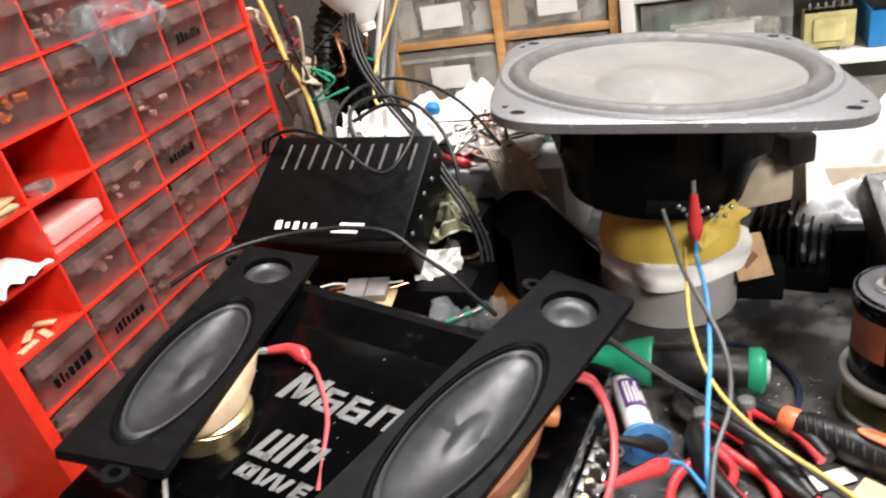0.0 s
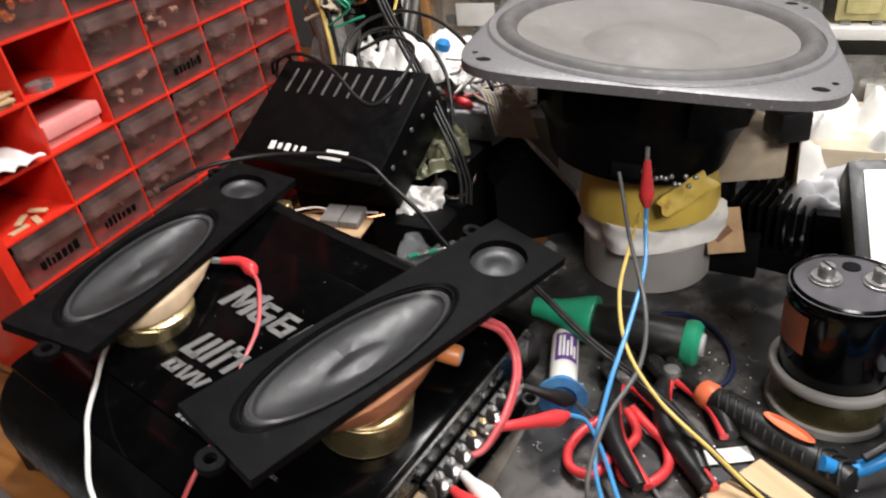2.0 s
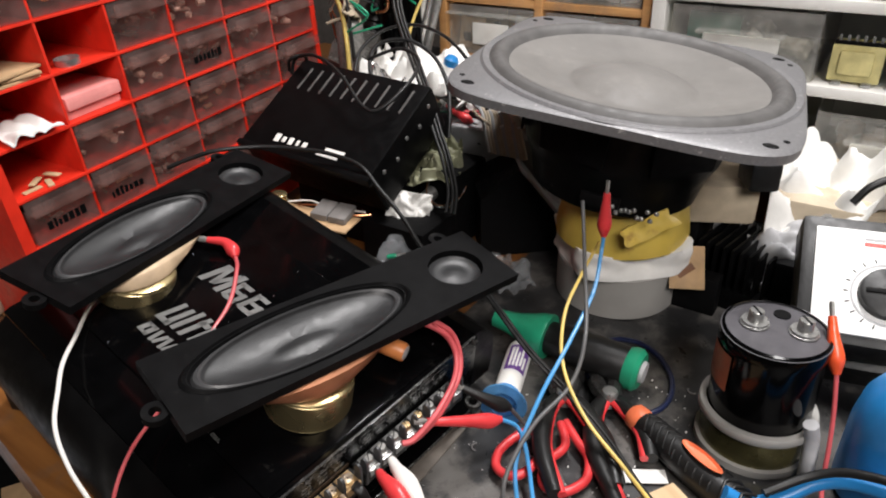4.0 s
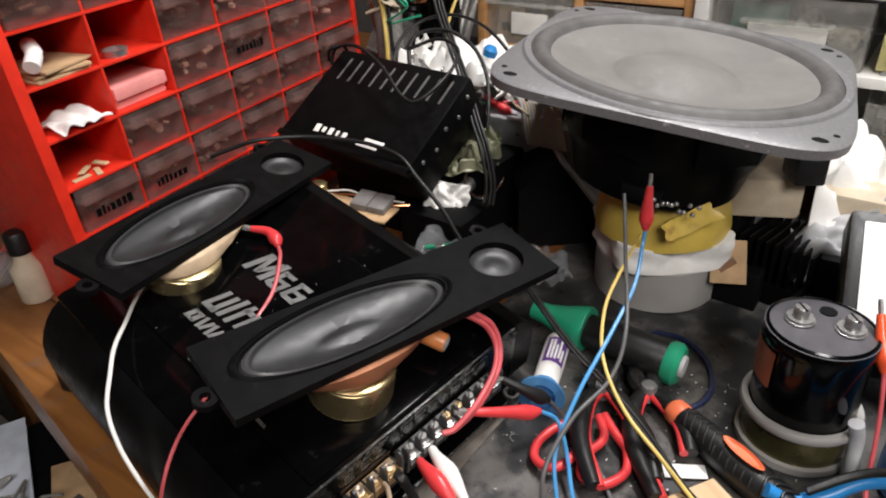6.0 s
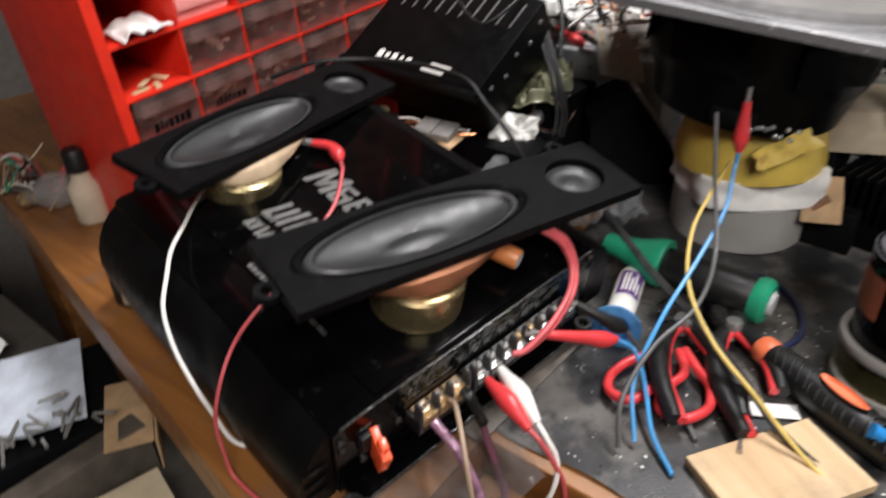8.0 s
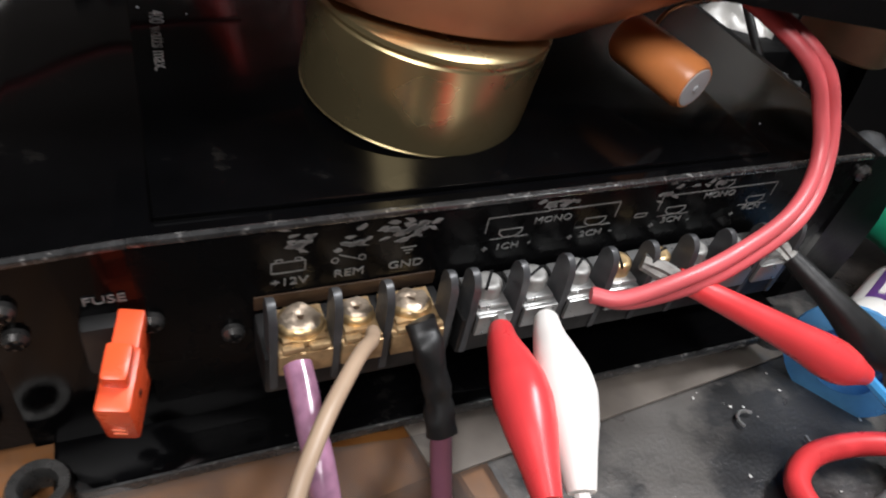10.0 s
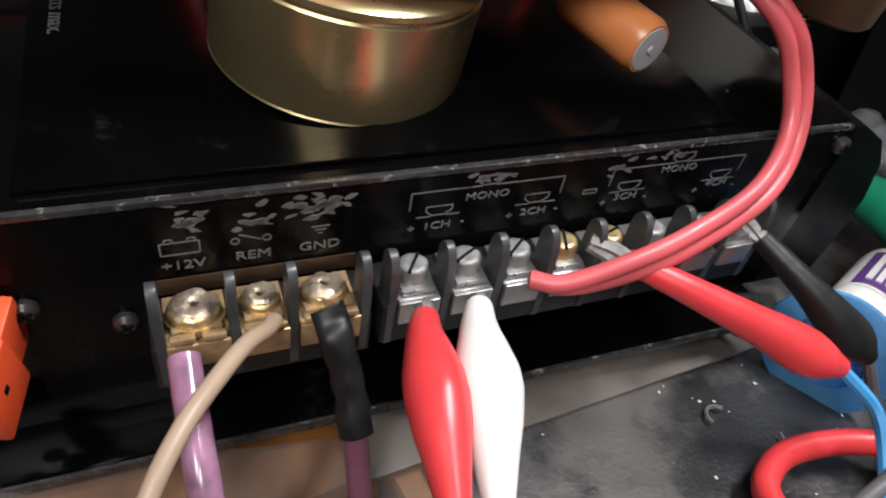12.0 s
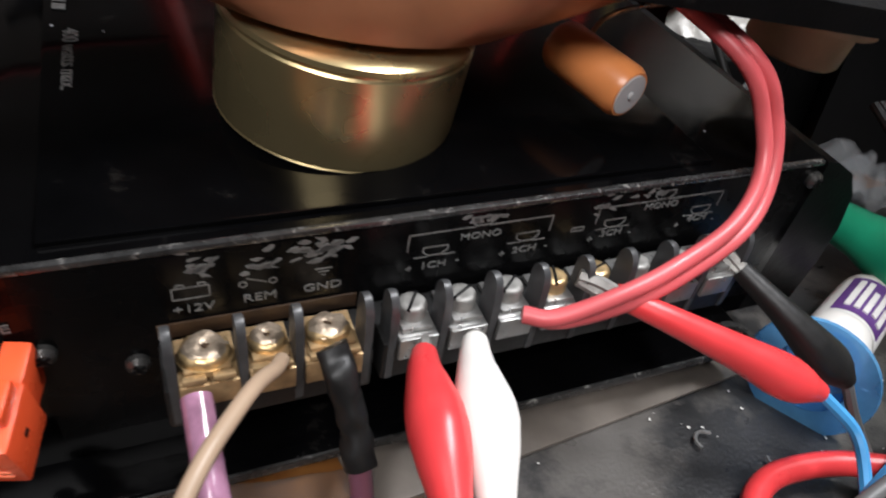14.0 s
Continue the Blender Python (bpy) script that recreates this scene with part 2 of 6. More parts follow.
def thing(name, label, category, m=None, group="", kind=""):
    ob = new(name)
    ob.empty_display_size = 0.01
    ob.matrix_basis = m or Matrix()
    return tagged(ob, label, category, group, kind)


def solid(name, bm, material, label, category, m=None, group="", kind="", smooth=40):
    ob = new(name, mesh_of(name, bm, material, smooth))
    ob.matrix_basis = m or Matrix()
    return tagged(ob, label, category, group, kind)


def box(x0, x1, y0, y1, z0, z1, bevel=0.0, bm=None, m=None, seg=2):
    out = bmesh.new() if bm is None else bm
    tmp = bmesh.new()
    bmesh.ops.create_cube(tmp, size=1.0)
    for v in tmp.verts:
        v.co = Vector((x0 + (v.co.x + 0.5) * (x1 - x0), y0 + (v.co.y + 0.5) * (y1 - y0), z0 + (v.co.z + 0.5) * (z1 - z0)))
    if bevel:
        bmesh.ops.bevel(tmp, geom=list(tmp.edges), offset=bevel, segments=seg, profile=0.6, affect="EDGES")
    merge(out, tmp, m)
    return out


def merge(bm, tmp, m=None):
    if m is not None:
        bmesh.ops.transform(tmp, matrix=m, verts=tmp.verts)
    me = bpy.data.meshes.new("tmp")
    tmp.to_mesh(me)
    tmp.free()
    bm.from_mesh(me)
    bpy.data.meshes.remove(me)
    return bm


def lathe(profile, seg=40, bm=None, m=None, sx=1.0, sy=1.0):
    """Turn (r, z) pairs round z."""
    tmp = bmesh.new()
    rings = []
    for r, z in profile:
        if r < 1e-6:
            rings.append([tmp.verts.new((0, 0, z))])
        else:
            rings.append([tmp.verts.new((sx * r * math.cos(2 * math.pi * k / seg), sy * r * math.sin(2 * math.pi * k / seg), z)) for k in range(seg)])
    for a, b in zip(rings, rings[1:]):
        for k in range(seg):
            j = (k + 1) % seg
            if len(a) == 1 and len(b) == 1:
                continue
            if len(a) == 1:
                tmp.faces.new((a[0], b[k], b[j]))
            elif len(b) == 1:
                tmp.faces.new((a[k], a[j], b[0]))
            else:
                tmp.faces.new((a[k], a[j], b[j], b[k]))
    return merge(bmesh.new() if bm is None else bm, tmp, m)


def prism(outline, z0, z1, bevel=0.0, bm=None, m=None, seg=2):
    tmp = bmesh.new()
    lo = [tmp.verts.new((x, y, z0)) for x, y in outline]
    hi = [tmp.verts.new((x, y, z1)) for x, y in outline]
    n = len(outline)
    tmp.faces.new(lo[::-1])
    top = tmp.faces.new(hi)
    for k in range(n):
        tmp.faces.new((lo[k], lo[(k + 1) % n], hi[(k + 1) % n], hi[k]))
    if bevel:
        bmesh.ops.bevel(tmp, geom=list(top.edges), offset=bevel, segments=seg, profile=0.6, affect="EDGES")
    return merge(bmesh.new() if bm is None else bm, tmp, m)


def rounded(pts, n=10):
    """Catmull-Rom through pts."""
    p = [Vector(q) for q in pts]
    p = [2 * p[0] - p[1]] + p + [2 * p[-1] - p[-2]]
    out = []
    for i in range(1, len(p) - 2):
        for k in range(n):
            u = k / n
            out.append(0.5 * (2 * p[i] + (p[i + 1] - p[i - 1]) * u + (2 * p[i - 1] - 5 * p[i] + 4 * p[i + 1] - p[i + 2]) * u * u + (3 * p[i] - p[i - 1] - 3 * p[i + 1] + p[i + 2]) * u ** 3))
    out.append(p[-2])
    return out


def tube(pts, r, seg=8, n=10, bm=None, taper=None):
    """A round bar along a smooth path; taper gives radii along it."""
    path = rounded(pts, n)
    tmp = bmesh.new() if bm is None else bm
    side = None
    rings = []
    for i, c in enumerate(path):
        d = (path[min(i + 1, len(path) - 1)] - path[max(i - 1, 0)]).normalized()
        if side is None:
            side = d.cross(Vector((0, 0, 1)) if abs(d.z) < 0.9 else Vector((1, 0, 0))).normalized()
        side = (side - d * side.dot(d)).normalized()
        up = d.cross(side)
        rr = r
        if taper:
            f = i / (len(path) - 1) * (len(taper) - 1)
            k = min(int(f), len(taper) - 2)
            rr = taper[k] + (taper[k + 1] - taper[k]) * (f - k)
        rings.append([tmp.verts.new(c + rr * (math.cos(2 * math.pi * k / seg) * side + math.sin(2 * math.pi * k / seg) * up)) for k in range(seg)])
    for a, b in zip(rings, rings[1:]):
        for k in range(seg):
            tmp.faces.new((a[k], a[(k + 1) % seg], b[(k + 1) % seg], b[k]))
    tmp.faces.new(rings[0][::-1])
    tmp.faces.new(rings[-1])
    return tmp


def wire(pts, r, material, label, name="wire", category="wire", group=""):
    return solid(name, tube(pts, r, 14 if r > 0.0013 else 8), material, label, category, group=group)


def crumple(sx, sy, h, scale, seedv, nx=26, ny=26, thick=0.0012, droop=0.0):
    """A creased sheet round the origin."""
    bm = bmesh.new()
    grid = []
    off = Vector((seedv * 3.7, seedv * 1.3, seedv))
    for j in range(ny + 1):
        row = []
        for i in range(nx + 1):
            u, v = i / nx - 0.5, j / ny - 0.5
            wob = 1 + 0.18 * noise.noise(Vector((u * 3, v * 3, seedv * 5.1)))
            z = h * (0.7 * abs(noise.noise(Vector((u * sx, v * sy, 0)) * scale + off)) + 0.5 * abs(noise.noise(Vector((u * sx, v * sy, 0)) * scale * 2.6 + off)))
            z -= droop * (u * u + v * v) * 4
            row.append(bm.verts.new((u * sx * wob, v * sy * wob, z + thick)))
        grid.append(row)
    for j in range(ny):
        for i in range(nx):
            bm.faces.new((grid[j][i], grid[j][i + 1], grid[j + 1][i + 1], grid[j + 1][i]))
    ret = bmesh.ops.extrude_face_region(bm, geom=list(bm.faces))
    for v in ret["geom"]:
        if isinstance(v, bmesh.types.BMVert):
            v.co.z -= thick
    return bm


def words(body, size, material, parent, m, name="lettering", squeeze=1.0, label=""):
    """Flat lettering in the built-in font, its middle at m."""
    cu = bpy.data.curves.new("lettering", "FONT")
    cu.body, cu.size, cu.align_x, cu.align_y, cu.extrude = body, size, "CENTER", "CENTER", 0.0001
    cu.resolution_u = 3
    tmp = new("tmp_text", cu)
    bpy.context.view_layer.update()
    me = bpy.data.meshes.new_from_object(tmp.evaluated_get(bpy.context.evaluated_depsgraph_get()))
    bpy.data.objects.remove(tmp)
    bpy.data.curves.remove(cu)
    me.materials.clear()
    me.materials.append(material)
    ob = new(name, me)
    ob.parent = parent
    ob.matrix_basis = m @ Matrix.Diagonal((squeeze, 1, 1, 1))
    return tagged(ob, label)


def frame_of(o, x_axis, up):
    """A pose with its origin at o, x along x_axis and z near up."""
    x = Vector(x_axis).normalized()
    y = Vector(up).cross(x).normalized()
    z = x.cross(y)
    return Matrix.Translation(o) @ Matrix((x, y, z)).transposed().to_4x4()


# ---- room ----
def slab(name, x0, x1, y0, y1, z0, z1, material, label, category):
    return solid(name, box(x0, x1, y0, y1, z0, z1), material, label, category, kind="structure")


slab("floor", -1.5, 1.1, -1.5, 1.2, -0.8, -0.75, M["floor"], "dark workshop floor", "floor")
slab("ceiling", -1.5, 1.1, -1.5, 1.2, 1.5, 1.55, M["ceiling"], "plain painted ceiling", "ceiling")
slab("wall_north", -1.5, 1.1, 1.2, 1.25, -0.8, 1.55, M["wall"], "plain painted wall", "wall")
slab("wall_south", -1.5, 1.1, -1.55, -1.5, -0.8, 1.55, M["wall"], "plain painted wall", "wall")
slab("wall_east", 1.1, 1.15, -1.55, 1.25, -0.8, 1.55, M["wall"], "plain painted wall", "wall")
slab("wall_west", -1.55, -1.5, -1.55, 1.25, -0.8, 1.55, M["wall"], "plain painted wall", "wall")

# ---- workbench ----
bench = thing("workbench", "cluttered varnished wooden workbench with a slanted side edge", "workbench")
part("tabletop", prism([(0.034, -0.5), (0.95, -0.5), (0.95, 0.85), (0.075, 0.85), (0.034, 0.6)], -0.016, 0.0, 0.002), M["bench"], bench)
part("side_board", prism([(-0.098, -0.05), (-0.040, -0.05), (-0.040, -0.012), (0.032, -0.012), (0.032, 0.58), (0.0, 0.58)], -0.035, 0.0, 0.002), M["bench"], bench, "worn orange-brown edge board")
part("lower_rail", box(0.014, 0.030, -0.5, -0.014, -0.045, -0.022, 0.002), M["bench"], bench, "wooden rail below the table edge")
part("apron", box(0.036, 0.055, -0.48, 0.58, -0.08, -0.017, 0.002), M["bench"], bench)
for sx_, sy_ in ((0.075, -0.45), (0.9, -0.45), (0.9, 0.8), (0.1, 0.8)):
    part("leg", box(sx_ - 0.03, sx_ + 0.03, sy_ - 0.03, sy_ + 0.03, -0.75, -0.017, 0.003), M["bench"], bench)

bm = bmesh.new()
N = 40
for j in range(N + 1):
    for i in range(N + 1):
        x, y = 0.043 + 0.5 * i / N, -0.34 + 0.40 * j / N
        bm.verts.new((x + 0.002 * math.sin(9 * y * 7), y, 0.0018 + 0.0012 * noise.noise(Vector((x * 22, y * 22, 3)))))
bm.verts.ensure_lookup_table()
for j in range(N):
    for i in range(N):
        a = j * (N + 1) + i
        bm.faces.new((bm.verts[a], bm.verts[a + 1], bm.verts[a + N + 2], bm.verts[a + N + 1]))
solid("bench_mat", bm, M["mat"], "thin black vinyl mat, dusty with debris", "mat")

# ---- car amplifier with the screw terminals ----
AMP = pose(0, 0.0165, 0.004, 10, -3.5, -7.5)
amp = thing("car_amplifier", "glossy black car amplifier with screw terminals along its front", "amplifier", AMP)
W0, W1, D, T = -0.046, 0.150, 0.235, 0.0585
SLOPE = -0.0225
XZ = Matrix(((1, 0, 0, 0), (0, 0, 1, 0), (0, 1, 0, 0), (0, 0, 0, 1)))
YZ = Matrix(((0, 0, 1, 0), (1, 0, 0, 0), (0, 1, 0, 0), (0, 0, 0, 1)))
# body: the top falls away towards the left end
part("body", prism([(W0, 0.006), (W1, 0.006), (W1, T - 0.001), (W1 - 0.001, T), (SLOPE, T), (W0 + 0.004, T - 0.0014), (W0, T - 0.003)], 0.0, D, 0.0008, m=XZ), M["gloss"], amp)
part("top_panel", box(-0.018, 0.117, 0.004, D - 0.006, T - 0.0005, T + 0.0012, 0.0006), M["gloss"], amp, "raised glossy top panel")
part("front_flange", box(W0 + 0.003, W1 - 0.004, -0.012, 0.004, 0.0025, 0.006, 0.001), M["gloss"], amp, "mounting lip under the terminals")
for x in (W0 + 0.001, W1 - 0.01):
    part("mounting_eye", lathe([(0.003, 0.001), (0.0055, 0.001), (0.006, 0.002), (0.006, 0.0065), (0.0055, 0.0075), (0.0036, 0.0075), (0.003, 0.0065), (0.003, 0.001)], 24, m=pose(x, -0.010, 0.001)), M["darkscrew"], amp, "worn steel mounting eye")
# lighter strip paints the highlight that runs along the lip
part("flange_edge", box(W0 + 0.008, W1 - 0.005, -0.0124, -0.0116, 0.0028, 0.0057, 0.0003), M["edge"], amp, "bright strip for the highlight on the flange edge")
part("top_edge", box(SLOPE, W1 - 0.002, -0.0004, 0.001, T - 0.0011, T + 0.0002, 0.0003), M["edge"], amp, "front edge with chipped paint")
part("top_edge", box(-0.0195, 0.0, -0.0004, 0.001, -0.0011, 0.0002, 0.0003, m=pose(SLOPE, 0, T, 0, -4.0, 0)), M["edge"], amp, "sloping front edge with chipped paint")
part("front_panel", box(SLOPE, W1 - 0.003, -0.00012, 0.001, 0.013, T - 0.0016, 0), M["front"], amp)
# thin strip added as the panel's gold-brown reflection, no separate part
part("panel_reflection", box(-0.0028, 0.0338, -0.0007, -0.0003, 0.0376, 0.0412, 0.0001), M["browntone"], amp, "gold-brown reflection on the panel behind the power terminals")
part("end_cap", prism([(W0 - 0.0003, 0.003), (W0 - 0.0003, 0.0550), (W0 - 0.006, 0.0515), (W0 - 0.0115, 0.0455), (W0 - 0.0165, 0.036), (W0 - 0.0198, 0.028), (W0 - 0.0212, 0.018), (W0 - 0.0205, 0.003)], 0.003, D - 0.003, 0.0015, m=XZ), M["satin"], amp, "rounded black plastic end cap")
part("end_cap", prism([(W1 + 0.0003, 0.003), (W1 + 0.0003, 0.0565), (W1 + 0.007, 0.0555), (W1 + 0.015, 0.051), (W1 + 0.021, 0.043), (W1 + 0.0245, 0.031), (W1 + 0.025, 0.018), (W1 + 0.0235, 0.003)], 0.002, D - 0.003, 0.0015, m=XZ), M["satin"], amp, "rounded black plastic end cap")
for z in (0.014, 0.024, 0.034):
    part("end_rib", box(W0 - 0.0170, W0 - 0.004, 0.0012, 0.0034, z, z + 0.0022, 0.0007), M["satin"], amp)


def cross_screw(x, z, r=0.0022):
    s = part("panel_screw", lathe([(0, 0.0022), (r * 0.6, 0.0021), (r, 0.0012), (r, -0.001)], 18, m=pose(x, 0, z, 90, 0, 0)), M["darkscrew"], amp, "small dark cross-head screw")
    for a in (0, 90):
        part("screw_slot", box(-r * 0.6, r * 0.6, -0.0003, 0.0003, 0.0016, 0.0023, m=pose(x, -0.0001, z, 90, 0, 0) @ pose(0, 0, 0, 0, 0, a + 30)), M["dark"], s)


for x, z in ((-0.0208, 0.039), (-0.0068, 0.0322), (0.147, 0.0535), (-0.0425, 0.047), (-0.042, 0.040), (-0.0300, 0.0215)):
    cross_screw(x, z)

# barrier strips
P1 = [-0.0013, 0.0103, 0.0200, 0.0325]
P2 = [0.0374 + 0.01045 * k for k in range(9)]
part("terminal_block", box(-0.003, 0.034, -0.0125, -0.001, 0.027, 0.0375, 0.0008), M["blackrub"], amp, "black moulded barrier block")
part("terminal_block", box(0.0357, 0.1228, -0.0125, -0.001, 0.028, 0.0385, 0.0008), M["blackrub"], amp, "black moulded barrier block")


def separator(x, z0, h):
    """A blade with a rounded top between two terminals."""
    prof = [(-0.0128, z0 - 0.009), (-0.0072, z0 - 0.009), (-0.0072, z0 + h * 0.72)] + [(-0.0098 + 0.0026 * math.cos(a), z0 + h * 0.74 + 0.0036 * math.sin(a)) for a in [math.pi * k / 8 for k in range(0, 9)]] + [(-0.0128, z0 + h * 0.3)]
    part("separator", prism(prof, x - 0.0008, x + 0.0008, 0.0004, m=Matrix(((0, 0, 1, 0), (1, 0, 0, 0), (0, 1, 0, 0), (0, 0, 0, 1)))), M["blade"], amp)


for x in P1:
    separator(x, 0.0375, 0.0125)
for x in P2:
    separator(x, 0.0375, 0.0120)


def terminal(x, w, r, z, screw_mat, plate_mat, slot, angle):
    part("clamp_plate", box(x - w / 2, x + w / 2, -0.0125, -0.002, z, z + 0.0011, 0.0003), plate_mat, amp)
    lip = part("clamp_lip", box(x - w / 2, x + w / 2, -0.0134, -0.0124, z - 0.0045, z + 0.0011, 0.0003), plate_mat, amp)
    h = 0.0030 if slot == 2 else 0.0044
    bmt = lathe([(0, h), (r * 0.3, h), (r * 0.6, h), (r * 0.86, h - 0.0001), (r * 0.96, h - 0.0004), (r, h - 0.0009), (r, 0.0012), (r * 1.10, 0.0011), (r * 1.10, 0.0)], 26)
    if slot == 2:
        for v in bmt.verts:
            if v.co.z > h - 0.001:
                v.co += Vector((0.0004, 0.0004, 0.0007)) * noise.noise(v.co * 420 + Vector((x * 1000, 0, 0)))
    s = part("clamp_screw", bmt, screw_mat, amp)
    s.matrix_basis = pose(x, -0.0077, z + 0.001, -12 if slot == 2 else -4, 0, 0)
    part("washer", box(-w * 0.4, w * 0.4, -0.0042, 0.0032, 0.0, 0.0012, 0.0003), plate_mat, s)
    part("screw_slot", box(-r * (0.97 if slot == 1 else 0.55), r * (0.97 if slot == 1 else 0.55), -0.0003, 0.0003, h - 0.0008, h + 0.0001, m=pose(0, 0, 0, 0, 0, angle)), M["dark"] if slot == 1 else M["browntone"], s)
    if slot == 2:
        top = lathe([(0.0006, h + 0.0002), (r * 0.3, h + 0.0005), (r * 0.55, h + 0.0006), (r * 0.75, h + 0.0004), (r * 0.9, h - 0.0003)], 26)
        for v in top.verts:
            v.co += Vector((0.0004, 0.0004, 0.0006)) * noise.noise(v.co * 520 + Vector((x * 2000, 0, 0)))
        part("battered_top", top, M["batter"], s, "chewed-up pale screw head")
        part("clamp_tab", box(-w * 0.44, -0.0004, -0.0062, -0.0046, -0.0002, 0.0009, 0.0003), plate_mat, s)
        part("clamp_tab", box(0.0006, w * 0.44, -0.0062, -0.0046, -0.0002, 0.0009, 0.0003), plate_mat, s)
        part("screw_slot", box(-r * 0.55, r * 0.55, -0.0003, 0.0003, h - 0.0006, h + 0.0002, m=pose(0, 0, 0, 0, 0, angle + 90)), M["browntone"], s)


for x, w, r, a in ((0.0045, 0.0100, 0.0045, 20), (0.0152, 0.0080, 0.0034, 60), (0.0263, 0.0106, 0.0041, 35)):
    terminal(x, w, r, 0.0375, M["gold"], M["platebrass"], 2, a)
for k in range(8):
    terminal(P2[k] + 0.0052, 0.0078, 0.0029, 0.0385, M["gold"] if k in (3, 4) else M["zinc"], M["silver"], 1, (55, 30, 40, 70, 20, 50, 35, 65)[k])


def on_front(x, z, lift=0.0003):
    return pose(x, -lift, z, 90, 0, 0)


for body, x, z, s in (("+12V", 0.0039, 0.0440, 0.0030), ("REM", 0.0154, 0.0442, 0.0030), ("GND", 0.0270, 0.0443, 0.0030), ("1CH", 0.0493, 0.0452, 0.0027), ("MONO", 0.0587, 0.0514, 0.0026), ("2CH", 0.0698, 0.0455, 0.0027), ("3CH", 0.0913, 0.0462, 0.0027), ("MONO", 0.1025, 0.0522, 0.0026), ("4CH", 0.1149, 0.0466, 0.0027), ("FUSE", -0.0275, 0.0462, 0.0030)):
    words(body, s * 0.92, M["ink"], amp, on_front(x, z), squeeze=1.2)
for x in (0.0493, 0.0698, 0.0913, 0.1149):
    words("+", 0.0028, M["ink"], amp, on_front(x - 0.0052, 0.0450))
    words("-", 0.0028, M["ink"], amp, on_front(x + 0.0052, 0.0456))


def strokes(lines, name="printed_symbol", t=0.00028):
    b = bmesh.new()
    for x0, z0, x1, z1 in lines:
        d = Vector((x1 - x0, 0, z1 - z0))
        box(0, d.length, -0.0003, 0.0002, -t / 2, t / 2, bm=b, m=frame_of((x0, 0, z0), d, (0, -1, 0)) @ pose(0, 0, 0, 90, 0, 0))
    part(name, b, M["ink"], amp)


strokes([(0.0006, 0.0465, 0.0068, 0.0465), (0.0068, 0.0465, 0.0068, 0.0492), (0.0068, 0.0492, 0.0006, 0.0492), (0.0006, 0.0492, 0.0006, 0.0465), (0.0014, 0.0492, 0.0014, 0.05), (0.0014, 0.05, 0.0026, 0.05), (0.0026, 0.05, 0.0026, 0.0492), (0.005, 0.0492, 0.005, 0.05), (0.005, 0.05, 0.0062, 0.05), (0.0062, 0.05, 0.0062, 0.0492)])
strokes([(0.0132, 0.0492, 0.0168, 0.0476)] + [(cx + 0.0007 * math.cos(a), 0.0478 + 0.0007 * math.sin(a), cx + 0.0007 * math.cos(a + 0.8), 0.0478 + 0.0007 * math.sin(a + 0.8)) for cx in (0.0125, 0.0178) for a in [0.785 * k for k in range(8)]])
strokes([(0.0255, 0.0488, 0.0287, 0.0488), (0.0261, 0.048, 0.0281, 0.048), (0.0267, 0.0472, 0.0275, 0.0472)])
for x in (0.0493, 0.0698, 0.0913, 0.1149, 0.0587, 0.1025):
    z = 0.0486 if x not in (0.0587, 0.1025) else 0.0547
    strokes([(x - 0.0026, z + 0.0014, x + 0.0026, z + 0.0014), (x - 0.0026, z + 0.0014, x - 0.0026, z + 0.0003), (x + 0.0026, z + 0.0014, x + 0.0026, z + 0.0003), (x - 0.0026, z + 0.0003, x - 0.0013, z - 0.0008), (x + 0.0026, z + 0.0003, x + 0.0013, z - 0.0008), (x - 0.0013, z - 0.0008, x + 0.0013, z - 0.0008), (x - 0.0044, z - 0.001, x - 0.0015, z - 0.001), (x + 0.0015, z - 0.001, x + 0.0044, z - 0.001)])
for x0, x1 in ((0.0434, 0.0748), (0.0862, 0.1195)):
    strokes([(x0, 0.0495, x0, 0.0537), (x0, 0.0537, (x0 + x1) / 2 - 0.004, 0.0537), ((x0 + x1) / 2 + 0.004, 0.0537, x1, 0.0537), (x1, 0.0537, x1, 0.0495)])
strokes([(0.0805, 0.0492, 0.0835, 0.0492), (0.0835, 0.0492, 0.0835, 0.0482), (0.0835, 0.0482, 0.0805, 0.0482), (0.0805, 0.0482, 0.0805, 0.0492)])
# chipped paint above the labels
rng = random.Random(4)
for cx, cz, n, spread in ((0.004, 0.0535, 14, 0.0032), (0.0154, 0.0525, 12, 0.003), (0.0275, 0.0538, 34, 0.0052), (0.0587, 0.0562, 10, 0.005), (0.087, 0.0545, 8, 0.003), (0.1, 0.0565, 8, 0.006)):
    for _ in range(n):
        x, z = rng.gauss(cx, spread * 0.5), min(T - 0.0012, rng.gauss(cz, 0.0012))
        k = rng.randint(5, 7)
        pts = [(rng.uniform(0.4, 1.3) * 0.0008 * math.cos(6.283 * i / k) * 1.6, rng.uniform(0.3, 1.2) * 0.0006 * math.sin(6.283 * i / k)) for i in range(k)]
        part("paint_chip", prism(pts, 0, 0.00012, m=pose(x, -0.0001, z, 90, 0, 0) @ pose(0, 0, 0, 0, 0, rng.uniform(-30, 30))), M["ink"], amp, "bare metal where the paint has chipped")

# blade fuse in its slot
fz = part("fuse_holder", box(-0.0322, -0.0228, -0.0035, 0.001, 0.03, 0.0425, 0.0012), M["blackrub"], amp)
f = part("blade_fuse", box(-0.0028, 0.0028, -0.0115, 0.0, -0.0100, 0.0065, 0.0009), M["fuse"], amp, "orange plastic blade fuse pulled half out")
f.matrix_basis = pose(-0.0252, -0.0058, 0.0362, 16, 4, -14)
part("fuse_neck", box(-0.0022, 0.0022, -0.001, 0.007, -0.006, 0.006, 0.0005), M["fuse"], f)
